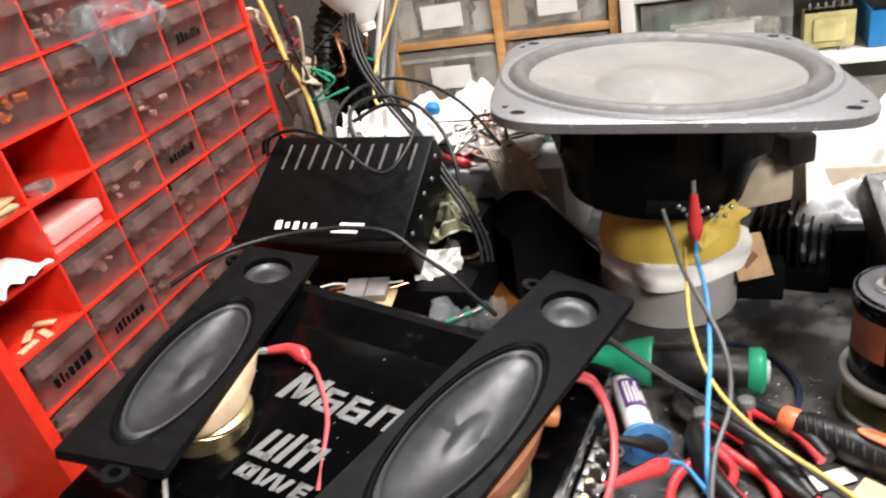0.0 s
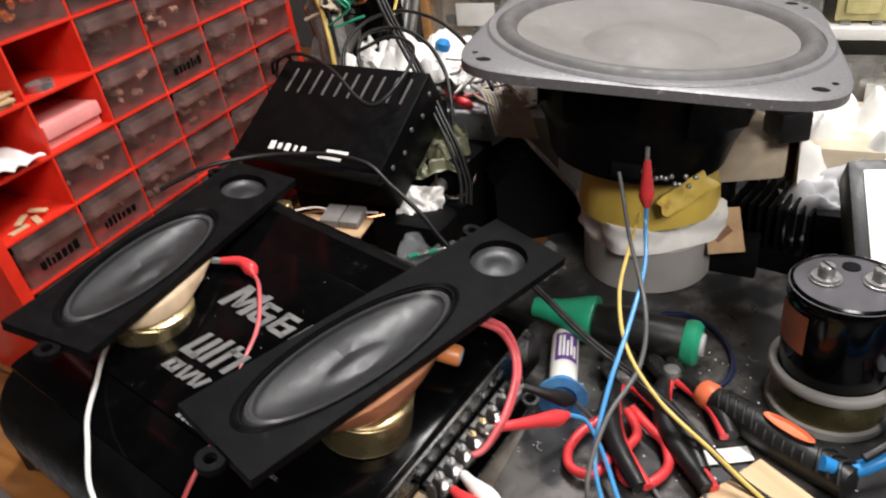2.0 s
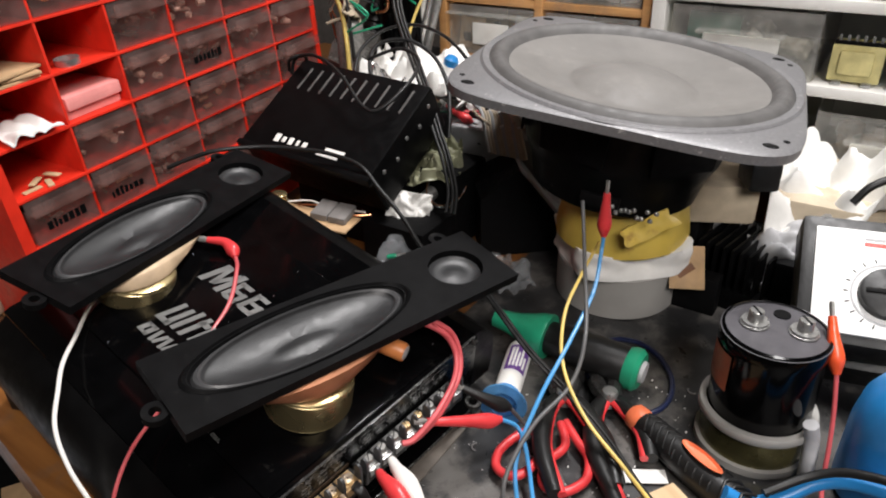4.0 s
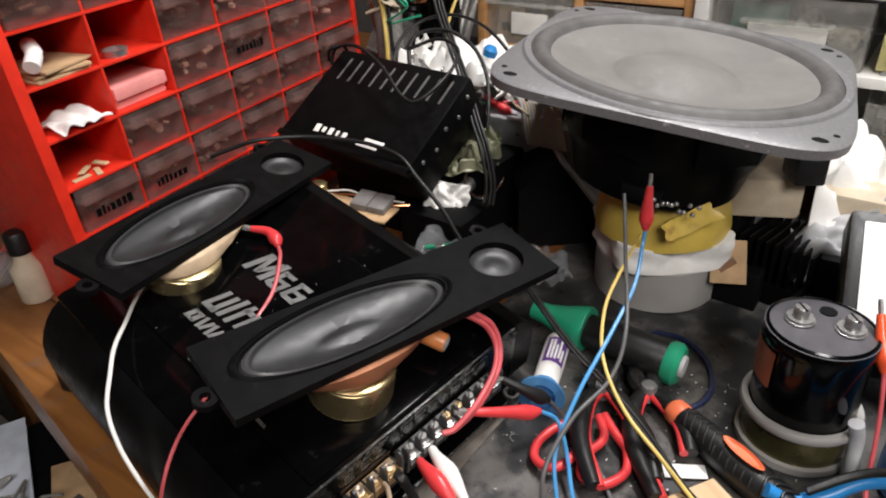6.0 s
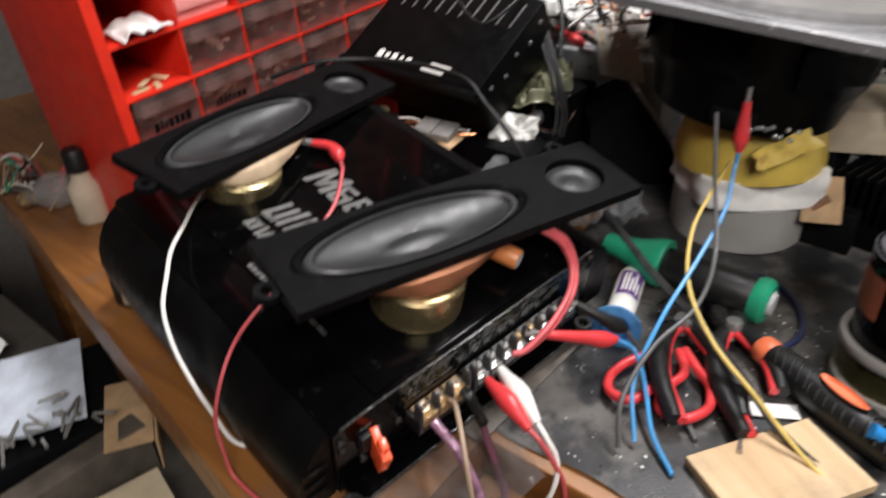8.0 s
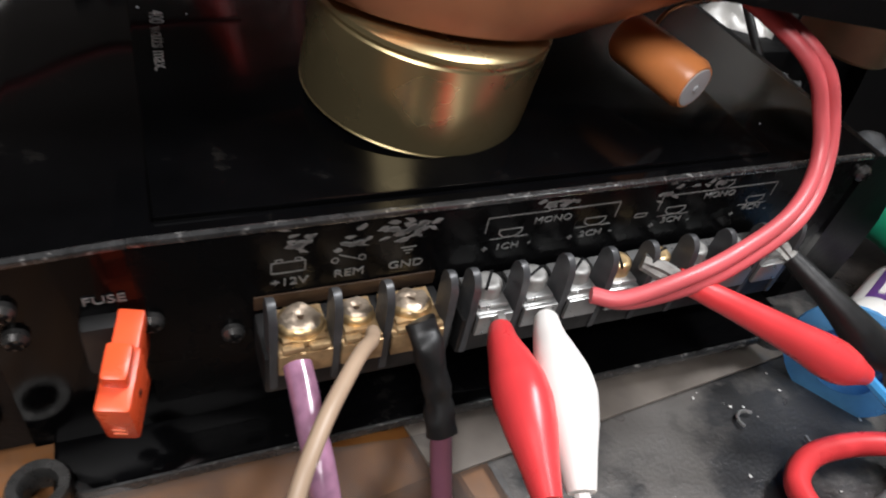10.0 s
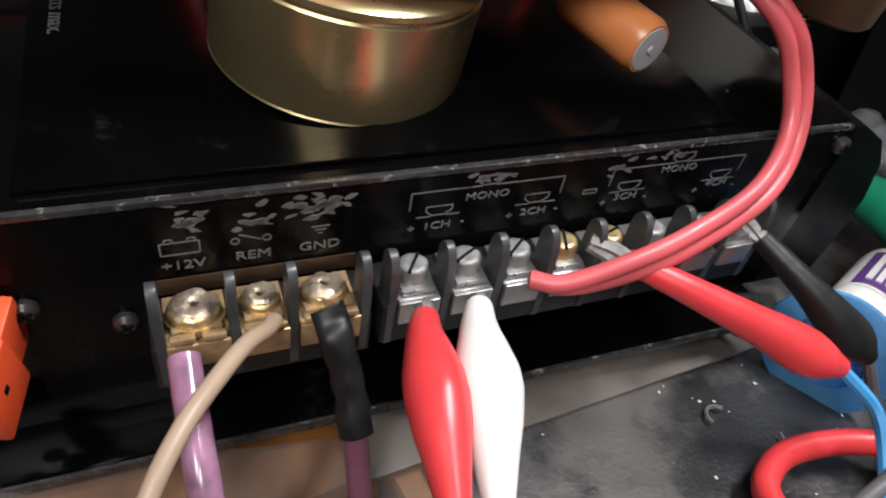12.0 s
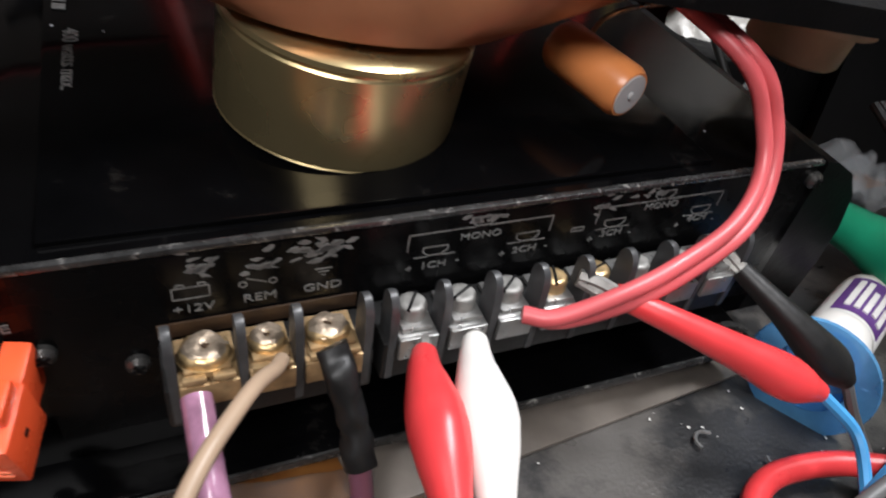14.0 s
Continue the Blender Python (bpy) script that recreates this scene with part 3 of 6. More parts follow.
part("fuse_top", box(-0.0021, 0.0021, -0.0075, -0.001, 0.006, 0.0105, 0.0008), M["fuse"], f)
part("fuse_mark", box(-0.0011, 0.0011, -0.0118, -0.0113, -0.0062, -0.0056, 0), M["orange"], f)
part("fuse_mark", box(-0.0011, 0.0011, -0.0118, -0.0113, -0.0040, -0.0034, 0), M["orange"], f)
part("test_hole", box(0.0025, 0.00295, -0.0066, -0.0054, -0.001, 0.0006, 0), M["dark"], f)

rng = random.Random(12)
b = bmesh.new()
for _ in range(30):
    s = rng.choice((0.00012, 0.00018, 0.00026))
    box(-s, s, -s, s, 0, s, bm=b, m=pose(rng.uniform(-0.05, 0.14), rng.uniform(0.003, 0.2), T + 0.0013, 0, 0, rng.uniform(0, 90)))
tagged(part("dust_specks", b, M["greypaper"], amp), kind="stuff")

# printing on the top panel: brand words as plain shapes
ZT = T + 0.0014


def bars(rows, name="printed_mark"):
    for cx, cy, w, h, a in rows:
        part(name, prism([(-w / 2 - 0.1 * h, -h / 2), (w / 2 - 0.1 * h, -h / 2), (w / 2 + 0.1 * h, h / 2), (-w / 2 + 0.1 * h, h / 2)], 0, 0.0002, m=pose(cx, cy, ZT, 0, 0, a)), M["logo"], amp, "grey printed mark")


A_ = -91
bars([(0.068, 0.168, 0.005, 0.023, A_), (0.069, 0.162, 0.004, 0.019, A_ + 18), (0.069, 0.156, 0.004, 0.019, A_ - 16), (0.068, 0.151, 0.005, 0.023, A_)])
for y in (0.140, 0.123):
    bars([(0.066, y + 0.005, 0.004, 0.016, A_), (0.0735, y, 0.012, 0.0035, A_), (0.0585, y, 0.012, 0.0035, A_), (0.066, y, 0.008, 0.003, A_), (0.063, y - 0.005, 0.004, 0.010, A_)])
bars([(0.067, 0.109, 0.004, 0.018, A_), (0.074, 0.104, 0.010, 0.004, A_), (0.067, 0.099, 0.004, 0.018, A_)])
bars([(0.026, 0.156, 0.004, 0.02, A_), (0.018, 0.152, 0.01, 0.004, A_), (0.026, 0.148, 0.004, 0.02, A_), (0.028, 0.141, 0.004, 0.022, A_), (0.028, 0.133, 0.004, 0.022, A_), (0.033, 0.130, 0.009, 0.004, A_), (0.027, 0.124, 0.004, 0.018, A_)])
bars([(0.007, 0.156, 0.004, 0.009, A_), (0.007, 0.150, 0.004, 0.009, A_), (0.0035, 0.153, 0.008, 0.002, A_), (0.0105, 0.153, 0.008, 0.002, A_)] + [(0.007, 0.144 - 0.005 * k, 0.003, 0.010, A_ + (12, -12)[k % 2]) for k in range(4)] + [(0.007, 0.122, 0.003, 0.010, A_), (0.011, 0.119, 0.008, 0.0025, A_), (0.007, 0.119, 0.006, 0.002, A_), (0.003, 0.119, 0.008, 0.0025, A_)])
words("400 watts max.", 0.0046, M["ink"], amp, pose(-0.0125, 0.063, ZT, 0, 0, -91), squeeze=0.95)
bars([(-0.0145, 0.088 + 0.0042 * k, 0.0031, 0.0030, A_) for k in range(9)])


# ---- oval loudspeakers on their baffle plates ----
def oval(a, b, n=48, cx=0.0, cy=0.0):
    return [(cx + a * math.cos(2 * math.pi * k / n), cy + b * math.sin(2 * math.pi * k / n)) for k in range(n)]


def plate_with_holes(L, Wd, holes, z0, z1):
    """A flat plate with round or oval openings, made as strips round each opening."""
    bm = bmesh.new()
    for x0, x1, hole in holes:
        cx, a, b = hole
        n = 48
        inner, outer = [], []
        for k in range(n):
            t = 2 * math.pi * k / n
            inner.append((cx + a * math.cos(t), b * math.sin(t)))
            dx, dy = math.cos(t) * a, math.sin(t) * b
            s = 1e9
            if dx > 1e-9: s = min(s, (x1 - cx) / dx)
            if dx < -1e-9: s = min(s, (x0 - cx) / dx)
            if abs(dy) > 1e-9: s = min(s, Wd / 2 / abs(dy))
            outer.append((cx + dx * s, dy * s))
        # corners of this stretch of plate
        for corner in ((x0, -Wd / 2), (x1, -Wd / 2), (x1, Wd / 2), (x0, Wd / 2)):
            k = min(range(n), key=lambda q: (outer[q][0] - corner[0]) ** 2 + (outer[q][1] - corner[1]) ** 2)
            outer[k] = corner
        v = {}
        for z in (z0, z1):
            for nm, ring in (("i", inner), ("o", outer)):
                v[nm, z] = [bm.verts.new((x, y, z)) for x, y in ring]
        for k in range(n):
            j = (k + 1) % n
            bm.faces.new((v["i", z1][k], v["o", z1][k], v["o", z1][j], v["i", z1][j]))
            bm.faces.new((v["i", z0][k], v["i", z0][j], v["o", z0][j], v["o", z0][k]))
            bm.faces.new((v["i", z0][k], v["i", z1][k], v["i", z1][j], v["i", z0][j]))
            bm.faces.new((v["o", z0][k], v["o", z0][j], v["o", z1][j], v["o", z1][k]))
    bmesh.ops.remove_doubles(bm, verts=bm.verts, dist=0.0003)
    return bm


def oval_speaker(m, basket, label, mx, my, deep):
    """Plate in x and y with its top at z = 0: oval cone towards -x, small tweeter towards +x."""
    s = thing("oval_speaker", label, "speaker", m, group="oval speakers on the amplifier")
    L, Wd = 0.227, 0.055
    part("baffle_plate", plate_with_holes(L, Wd, [(-L / 2, 0.054, (-0.031, 0.068, 0.0215)), (0.054, L / 2, (0.082, 0.0195, 0.0165))], -0.006, 0.0), M["plate"], s)
    part("cone_ring", lathe([(0.98, -0.0035), (1.03, 0.0002), (1.055, 0.0016), (1.085, 0.0002)], 56, sx=0.067, sy=0.0212, m=pose(-0.031, 0, 0)), M["plate"], s)
    part("cone", lathe([(0.99, -0.0035), (0.955, -0.0012), (0.92, -0.0014), (0.885, -0.0035), (0.86, -0.0042), (0.6, -0.0072), (0.34, -0.0098), (0.24, -0.0092), (0.12, -0.0082), (0, -0.0079)], 64, sx=0.068, sy=0.0215, m=pose(-0.031, 0, 0)), M["cone"], s, "smooth grey oval cone with a dust cap")
    part("cone_edge", lathe([(0.90, -0.0014), (0.925, -0.0002), (0.95, -0.0011)], 64, sx=0.068, sy=0.0215, m=pose(-0.031, 0, 0)), M["coneedge"], s)
    bmb = lathe([(1.0, 0), (1.0, 0.13), (0.93, 0.2), (0.72, 0.5), (0.5, 0.85), (0.33, 1.0)], 48)
    top = max(0.0145, deep - 0.0235)
    for v in bmb.verts:
        k = v.co.z
        v.co = Vector((-0.031 + (mx + 0.031) * k + v.co.x * 0.067, my * k + v.co.y * (0.0255 + 0.024 * k), -0.006 - (top - 0.006) * k))
    part("basket", bmb, M[basket], s)
    part("magnet", lathe([(0.0, -top), (0.0238, -top), (0.0251, -top - 0.0008), (0.0253, -top - 0.0018), (0.0249, -top - 0.0022), (0.0249, -top - 0.0027), (0.0253, -top - 0.0031), (0.0253, -deep + 0.0014), (0.0250, -deep + 0.0012), (0.0253, -deep + 0.0008), (0.0245, -deep), (0.0, -deep)], 56, m=pose(mx, my, 0)), M["brass"], s, "yellow-passivated steel magnet pot")
    part("tweeter_dome", lathe([(0.0195, -0.006), (0.0185, -0.0045), (0.0165, -0.0062), (0.012, -0.0075), (0.007, -0.0062), (0, -0.005)], 36, sx=1, sy=0.86, m=pose(0.082, 0, 0)), M["cone"], s)
    part("tweeter_pot", lathe([(0.0165, -0.006), (0.0165, -0.012), (0.0125, -0.013), (0.0125, -0.022), (0.0118, -0.0228), (0, -0.0228)], 32, m=pose(0.082, 0, 0)), M["tan"], s)
    for x, y in ((-L / 2 - 0.005, -0.006), (L / 2 - 0.02, Wd / 2 + 0.003)):
        part("mounting_lug", lathe([(0.003, -0.0055), (0.0065, -0.0055), (0.0065, -0.0015), (0.003, -0.0015), (0.003, -0.0055)], 22, m=pose(x, y, 0)), M["plate"], s)
    part("capacitor", lathe([(0, -0.011), (0.0052, -0.011), (0.006, -0.0095), (0.006, 0.0095), (0.0052, 0.011), (0, 0.011)], 22, m=pose(0.0205, -0.0135, -0.0275, 90, 0, 25)), M["ocap"], s, "orange foil-wrapped capacitor")
    part("capacitor_end", lathe([(0, 0.0006), (0.0008, 0.0006), (0.0009, 0.0002), (0.0046, 0.0001), (0.0048, -0.0004)], 20, m=pose(0.0205, -0.0135, -0.0275, 90, 0, 25) @ pose(0, 0, 0.0111)), M["greypaper"], s, "grey resin end")
    part("capacitor_lead", tube([(0.022, -0.003, -0.0275), (0.034, 0.006, -0.022), (0.065, 0.006, -0.014)], 0.0006, 6), M["copper"], s)
    return s


B_, R_, L_ = Vector((-0.041, 0.0315, 0.116)), Vector((0.1755, -0.024, 0.104)), Vector((-0.030, 0.0820, 0.1275))
near = oval_speaker(frame_of((R_ + L_) / 2, R_ - B_, (R_ - B_).cross(L_ - B_)), "warmbasket", "oval speaker on a long black baffle plate, resting on the amplifier", -0.0335, -0.009, 0.0450)
B_, R_, L_ = Vector((-0.010, 0.169, 0.123)), Vector((0.2126, 0.2104, 0.115)), Vector((-0.030, 0.216, 0.1365))
far = oval_speaker(frame_of((R_ + L_) / 2, R_ - B_, (R_ - B_).cross(L_ - B_)), "tan", "oval speaker on a long black baffle plate with a tan basket", -0.050, -0.016, 0.0335)

# ---- woofer, face up on a taped roll ----
ex, ey = Vector((0.1683, -0.9796, -0.1102)), Vector((0.9857, 0.1674, 0.0173))
WM = Matrix.Translation((0.3486, -0.0324, 0.1970)) @ Matrix((ex, ey, ex.cross(ey))).transposed().to_4x4() @ Matrix.Scale(1.053, 4)
woofer = thing("woofer", "large square-framed woofer lying face up with a dusty grey cone", "speaker", WM)


def woofer_outline(scale=1.0, n=144):
    out = []
    for k in range(n):
        t = 2 * math.pi * k / n
        c, s = math.cos(t), math.sin(t)
        sq = 0.1150 / (abs(c) ** 6 + abs(s) ** 6) ** (1 / 6)
        ch = 0.2060 / (abs(c) + abs(s))
        r = min(sq, ch)
        out.append((r * c * scale, r * s * scale))
    return out


def ring_prism(outer, inner, z0, z1, bevel=0.0012):
    bm = bmesh.new()
    n = len(outer)
    rings = []
    for ring, z, s in ((inner, z1, 1), (outer, z1, 0.985), (outer, z1 - bevel, 1.0), (outer, z0, 1.0), (inner, z0, 1)):
        rings.append([bm.verts.new((x * s, y * s, z)) for x, y in ring])
    for a, b in zip(rings, rings[1:] + rings[:1]):
        for k in range(n):
            bm.faces.new((a[k], a[(k + 1) % n], b[(k + 1) % n], b[k]))
    return bm


part("frame_rim", ring_prism(woofer_outline(), oval(0.1065, 0.1065, 144), -0.007, 0.0), M["woofrim"], woofer, "speckled grey steel rim")
part("gasket", lathe([(0.1070, -0.001), (0.1075, 0.0015), (0.1123, 0.0018), (0.1139, 0.0002)], 96), M["woofrim"], woofer)
part("surround", lathe([(0.1073, 0.0005), (0.1048, 0.0035), (0.1016, 0.0052), (0.0978, 0.0046), (0.0945, 0.0018), (0.0925, -0.0016)], 96), M["foam"], woofer, "rolled foam surround")
bmc = lathe([(0.0951, -0.001), (0.0924, -0.0013), (0.0806, -0.0048), (0.0645, -0.0088), (0.0484, -0.0118), (0.0452, -0.0105), (0.0365, -0.0060), (0.0236, -0.0030), (0.0107, -0.0016), (0, -0.0014)], 96)
for v in bmc.verts:
    if v.co.xy.length < 0.091:
        v.co.z += 0.0009 * noise.noise(v.co * 45) + 0.0004 * noise.noise(v.co * 140)
part("cone", bmc, M["woofcone"], woofer, "dusty grey cone with a broad dust cap")
for sx_ in (-1, 1):
    for sy_ in (-1, 1):
        part("screw_hole", lathe([(0, 0.0004), (0.0042, 0.0004), (0.0048, 0.0001), (0.0048, -0.0005)], 20, m=pose(sx_ * 0.0945, sy_ * 0.0945, 0), sy=0.75), M["dark"], woofer)
        part("screw_hole", lathe([(0, 0.0003), (0.002, 0.0003), (0.0022, -0.0005)], 12, m=pose(sx_ * 0.103, sy_ * 0.083, 0)), M["dark"], woofer)
part("basket_skirt", lathe([(0.106, -0.0065), (0.1, -0.0095), (0.088, -0.0115), (0.0795, -0.0155), (0.0765, -0.024), (0.0755, -0.048), (0.0735, -0.055), (0.0685, -0.066), (0.0660, -0.076), (0.064, -0.086)], 72), M["satin"], woofer, "black pressed-steel basket")
# the skirt is closed: dark panels paint the shade of its openings
for k in range(6):
    a = 60 * k + 12
    part("window_shade_panel", prism([(-0.025, -0.047), (0.025, -0.047), (0.027, -0.023), (-0.027, -0.023)], 0.0, 0.0018, 0.0006, m=pose(0, 0, 0, 0, 0, a) @ pose(0.0745, 0, 0, 90, 0, 90)), M["dark"], woofer)
part("basket_floor", lathe([(0.0, -0.066), (0.052, -0.066), (0.060, -0.07), (0.0645, -0.076), (0.0635, -0.087), (0.058, -0.0885), (0.0, -0.0885)], 48), M["satin"], woofer)
tm = part("terminal_tag", box(-0.012, 0.016, -0.070, -0.063, -0.08, -0.07, 0.001), M["dark"], woofer)
rng = random.Random(8)
for k in range(12):
    x = -0.006 + 0.003 * k
    part("solder_blob", lathe([(0, -0.0015), (0.0016, -0.001), (0.0018, 0.0004), (0.001, 0.0016), (0, 0.002)], 8, m=pose(x + 0.015, -0.069 + rng.uniform(-0.003, 0.003), -0.078 + rng.uniform(-0.003, 0.005))), M["silver"], woofer)

SC = Vector((0.3470, -0.0335, 0))
stack = thing("tape_roll_stand", "stacked tape rolls and padding that carry the woofer", "stand", Matrix.Translation(SC))
part("grey_roll", lathe([(0, 0.002), (0.0505, 0.002), (0.0515, 0.003), (0.0515, 0.039), (0.0505, 0.040), (0, 0.040)], 56), M["tape"], stack, "grey roll of tape")
bmw = prism([(0.054 * math.cos(a) * (1.0 + 0.08 * math.cos(4 * a + 0.4)), 0.055 * math.sin(a) * (1.0 + 0.08 * math.cos(4 * a + 0.4))) for a in [2 * math.pi * k / 72 for k in range(72)]], 0.0405, 0.063, 0.004, seg=3)
bmesh.ops.subdivide_edges(bmw, edges=[e for e in bmw.edges if abs(e.verts[0].co.z - e.verts[1].co.z) > 0.01], cuts=7)
for v in bmw.verts:
    d = v.co.xy.length
    if d > 0.03:
        v.co += Vector((v.co.x / d, v.co.y / d, 0.35)) * (0.009 * noise.noise(v.co * 26) + 0.0035 * noise.noise(v.co * 90))
part("padding", bmw, M["paper"], stack, "folded white cloth padding")
bmy = lathe([(0, 0.064), (0.050, 0.0625), (0.0555, 0.0625), (0.0545, 0.072), (0.0520, 0.086), (0.049, 0.098), (0.046, 0.1025), (0, 0.1025)], 72)
for v in bmy.verts:
    d = v.co.xy.length
    if d > 0.03:
        v.co += Vector((v.co.x / d * 0.5, v.co.y / d * 0.5, 0.0 if v.co.z > 0.095 else 0.7)) * 0.006 * noise.noise(Vector((v.co.x, v.co.y, 0.1)) * 34)
part("yellow_roll", bmy, M["yellow"], stack, "yellowed roll of adhesive tape")
bmt = crumple(0.040, 0.015, 0.003, 40, 3.3, 16, 8, 0.0014)
bmesh.ops.transform(bmt, matrix=frame_of((-0.052, -0.038, 0.096), (0.022, -0.030, 0.021), (-0.8, -0.5, 0.3)), verts=bmt.verts)
part("tape_end", bmt, M["yellow"], stack, "loose raised end of yellow tape")

# ---- electrolytic capacitor ----
cap = thing("screw_terminal_capacitor", "big black electrolytic capacitor with two screw terminals", "capacitor", pose(0.2165, -0.1775, 0.002))
part("can", lathe([(0, 0.001), (0.0298, 0.001), (0.0308, 0.003), (0.0308, 0.078), (0.0315, 0.0805), (0.0315, 0.0865), (0.0306, 0.0895), (0.029, 0.0902)], 64), M["gloss"], cap)
part("top_disc", lathe([(0.0293, 0.0888), (0.0315, 0.0885), (0, 0.0885)], 64), mat("dark_grey_bakelite", (0.075, 0.072, 0.08), 0.4, bump=0.15), cap, "dark grey moulded top")
part("clamp_ring", lathe([(0.0312, 0.026), (0.035, 0.026), (0.0357, 0.027), (0.0357, 0.031), (0.035, 0.032), (0.0312, 0.032)], 64), M["tape"], cap, "pale clamp ring")
part("sleeve", lathe([(0.031, 0.004), (0.0325, 0.004), (0.0325, 0.026), (0.031, 0.026)], 64), mat("olive_metal_sleeve", (0.13, 0.115, 0.05), 0.25, metal=0.7, var=0.4, scale=30), cap, "olive metal sleeve")
part("foot_ring", lathe([(0.03, 0.0), (0.035, 0.0), (0.035, 0.005), (0.0308, 0.006)], 64), M["tape"], cap)
lab = part("label_patch", lathe([(0.0317, 0.052), (0.0317, 0.078)], 64), mat("faded_orange_label", (0.28, 0.085, 0.04), 0.5, var=0.3), cap, "faded orange label")
bm = bmesh.new(); bm.from_mesh(lab.data)
bmesh.ops.delete(bm, geom=[v for v in bm.verts if not 95 < math.degrees(math.atan2(v.co.y, v.co.x)) % 360 < 150], context="VERTS")
bm.to_mesh(lab.data); bm.free()
for dx, dy in ((0.000, 0.0125), (0.004, -0.0145)):
    s = part("screw_terminal", lathe([(0, 0.0), (0.0085, 0.0), (0.0085, 0.0012), (0.0078, 0.0014), (0.0078, 0.003), (0.0045, 0.0032), (0.0045, 0.0088), (0.0038, 0.0097), (0, 0.0098)], 28), M["silver"], cap)
    s.matrix_basis = pose(dx, dy, 0.0888)
    part("screw_slot", box(-0.0044, 0.0044, -0.0006, 0.0006, 0.0086, 0.0100, m=pose(0, 0, 0, 0, 0, 40)), M["dark"], s)
part("vent_plug", lathe([(0, 0.0), (0.005, 0.0), (0.0052, -0.002)], 18, m=pose(0.018, 0.0, 0.0893)), M["dark"], cap)

# ---- red drawer cabinet ----
RC = pose(0.058, 0.333, 0.0, 0, -3.0, 2.5)
cab = thing("drawer_cabinet", "red plastic parts cabinet with small clear drawers, some missing", "cabinet", RC)
COLS = [-0.0055 + 0.0593 * k for k in range(7)]
ROWS_Z = [0.0415 + 0.0407 * k for k in range(10)]
CW, CD, CT = COLS[-1] + 0.008, 0.135, ROWS_Z[-1] + 0.006
part("side_panel", box(COLS[0] - 0.011, COLS[0] - 0.001, 0.0, CD, 0.0, CT, 0.001), M["red"], cab)
part("side_panel", box(COLS[-1] + 0.001, CW, 0.0, CD, 0.0, CT, 0.001), M["red"], cab)
part("back_panel", box(COLS[0] - 0.001, COLS[-1] + 0.001, CD - 0.003, CD, 0.0, CT), M["red"], cab)
part("plinth", box(COLS[0] - 0.001, COLS[-1] + 0.001, 0.002, CD - 0.003, 0.0, ROWS_Z[0], 0.001), M["red"], cab)
for z in ROWS_Z[1:]:
    part("shelf", box(COLS[0] - 0.001, COLS[-1] + 0.001, 0.0008, CD - 0.003, z - 0.0012, z + 0.0012, 0.0004), M["red"], cab)
for x in COLS[1:-1]:
    part("divider", box(x - 0.0011, x + 0.0011, 0.0014, CD - 0.003, ROWS_Z[0], CT - 0.006, 0.0004), M["red"], cab)
EMPTY = {(0, 2), (0, 3), (0, 4), (1, 3), (1, 4), (3, 6), (2, 8)}
rng = random.Random(21)
stuffs = [mat("parts_" + n, c, 0.6, var=0.5, scale=180) for n, c in (("dark", (0.07, 0.06, 0.055)), ("grey", (0.18, 0.18, 0.17)), ("brown", (0.16, 0.1, 0.06)), ("pale", (0.5, 0.47, 0.42)), ("orange", (0.7, 0.27, 0.05)))]


def drawer(c, r):
    """One moulded tub with a finger lip; its loose contents and marks are pieces under it."""
    w, h, d = 0.0555, 0.0370, 0.12
    b = box(-w / 2, w / 2, 0.0, 0.0016, 0.0, h, 0.0004)
    box(-w / 2 + 0.001, w / 2 - 0.001, -0.0085, 0.0002, h * 0.70, h * 0.76, 0.0004, bm=b)
    box(-w / 2 + 0.001, w / 2 - 0.001, -0.0085, -0.0072, h * 0.70, h * 0.97, 0.0004, bm=b)
    box(-w / 2, w / 2, 0.0016, d, 0.0, 0.0014, bm=b)
    for s in (-1, 1):
        box(s * w / 2 - 0.0007, s * w / 2 + 0.0007, 0.0016, d, 0.0014, h * 0.8, bm=b)
    g = part("drawer", b, M["drawer"], cab, "small cloudy clear plastic drawer")
    g.matrix_basis = pose((COLS[c] + COLS[c + 1]) / 2, 0.001 + rng.uniform(-0.003, 0.001), ROWS_Z[r] + 0.0018)
    k = rng.randint(8, 24)
    bm = bmesh.new()
    for _ in range(k):
        l, rr = rng.uniform(0.004, 0.013), rng.uniform(0.0012, 0.0035)
        x, y = rng.uniform(-w / 2 + 0.008, w / 2 - 0.008), rng.uniform(0.006, 0.05)
        lathe([(0, -l / 2), (rr, -l / 2), (rr, l / 2), (0, l / 2)], 7, bm=bm, m=pose(x, y, 0.004 + rng.uniform(0, 0.02), rng.uniform(60, 120), rng.uniform(0, 180), rng.uniform(0, 180)))
    tagged(part("loose_contents", bm, stuffs[4] if (c, r) == (1, 5) else rng.choice(stuffs[:4]), g), kind="stuff")
    if (c, r) in {(0, 1), (1, 1), (3, 3), (4, 5), (0, 8)}:
        x = -0.016
        while x < 0.014:
            ww = rng.uniform(0.002, 0.0045)
            part("ink_bar", box(x, x + ww, -0.0005, -0.0002, 0.009, 0.009 + rng.uniform(0.005, 0.008)), M["dark"], g)
            x += ww + 0.0015


for r in range(len(ROWS_Z) - 1):
    for c in range(6):
        if (c, r) not in EMPTY:
            drawer(c, r)


def in_cell(c, r, dx=0.0, y=0.02, dz=0.0, rz=0.0):
    return RC @ pose((COLS[c] + COLS[c + 1]) / 2 + dx, y, ROWS_Z[r] + 0.0014 + dz, 0, 0, rz)


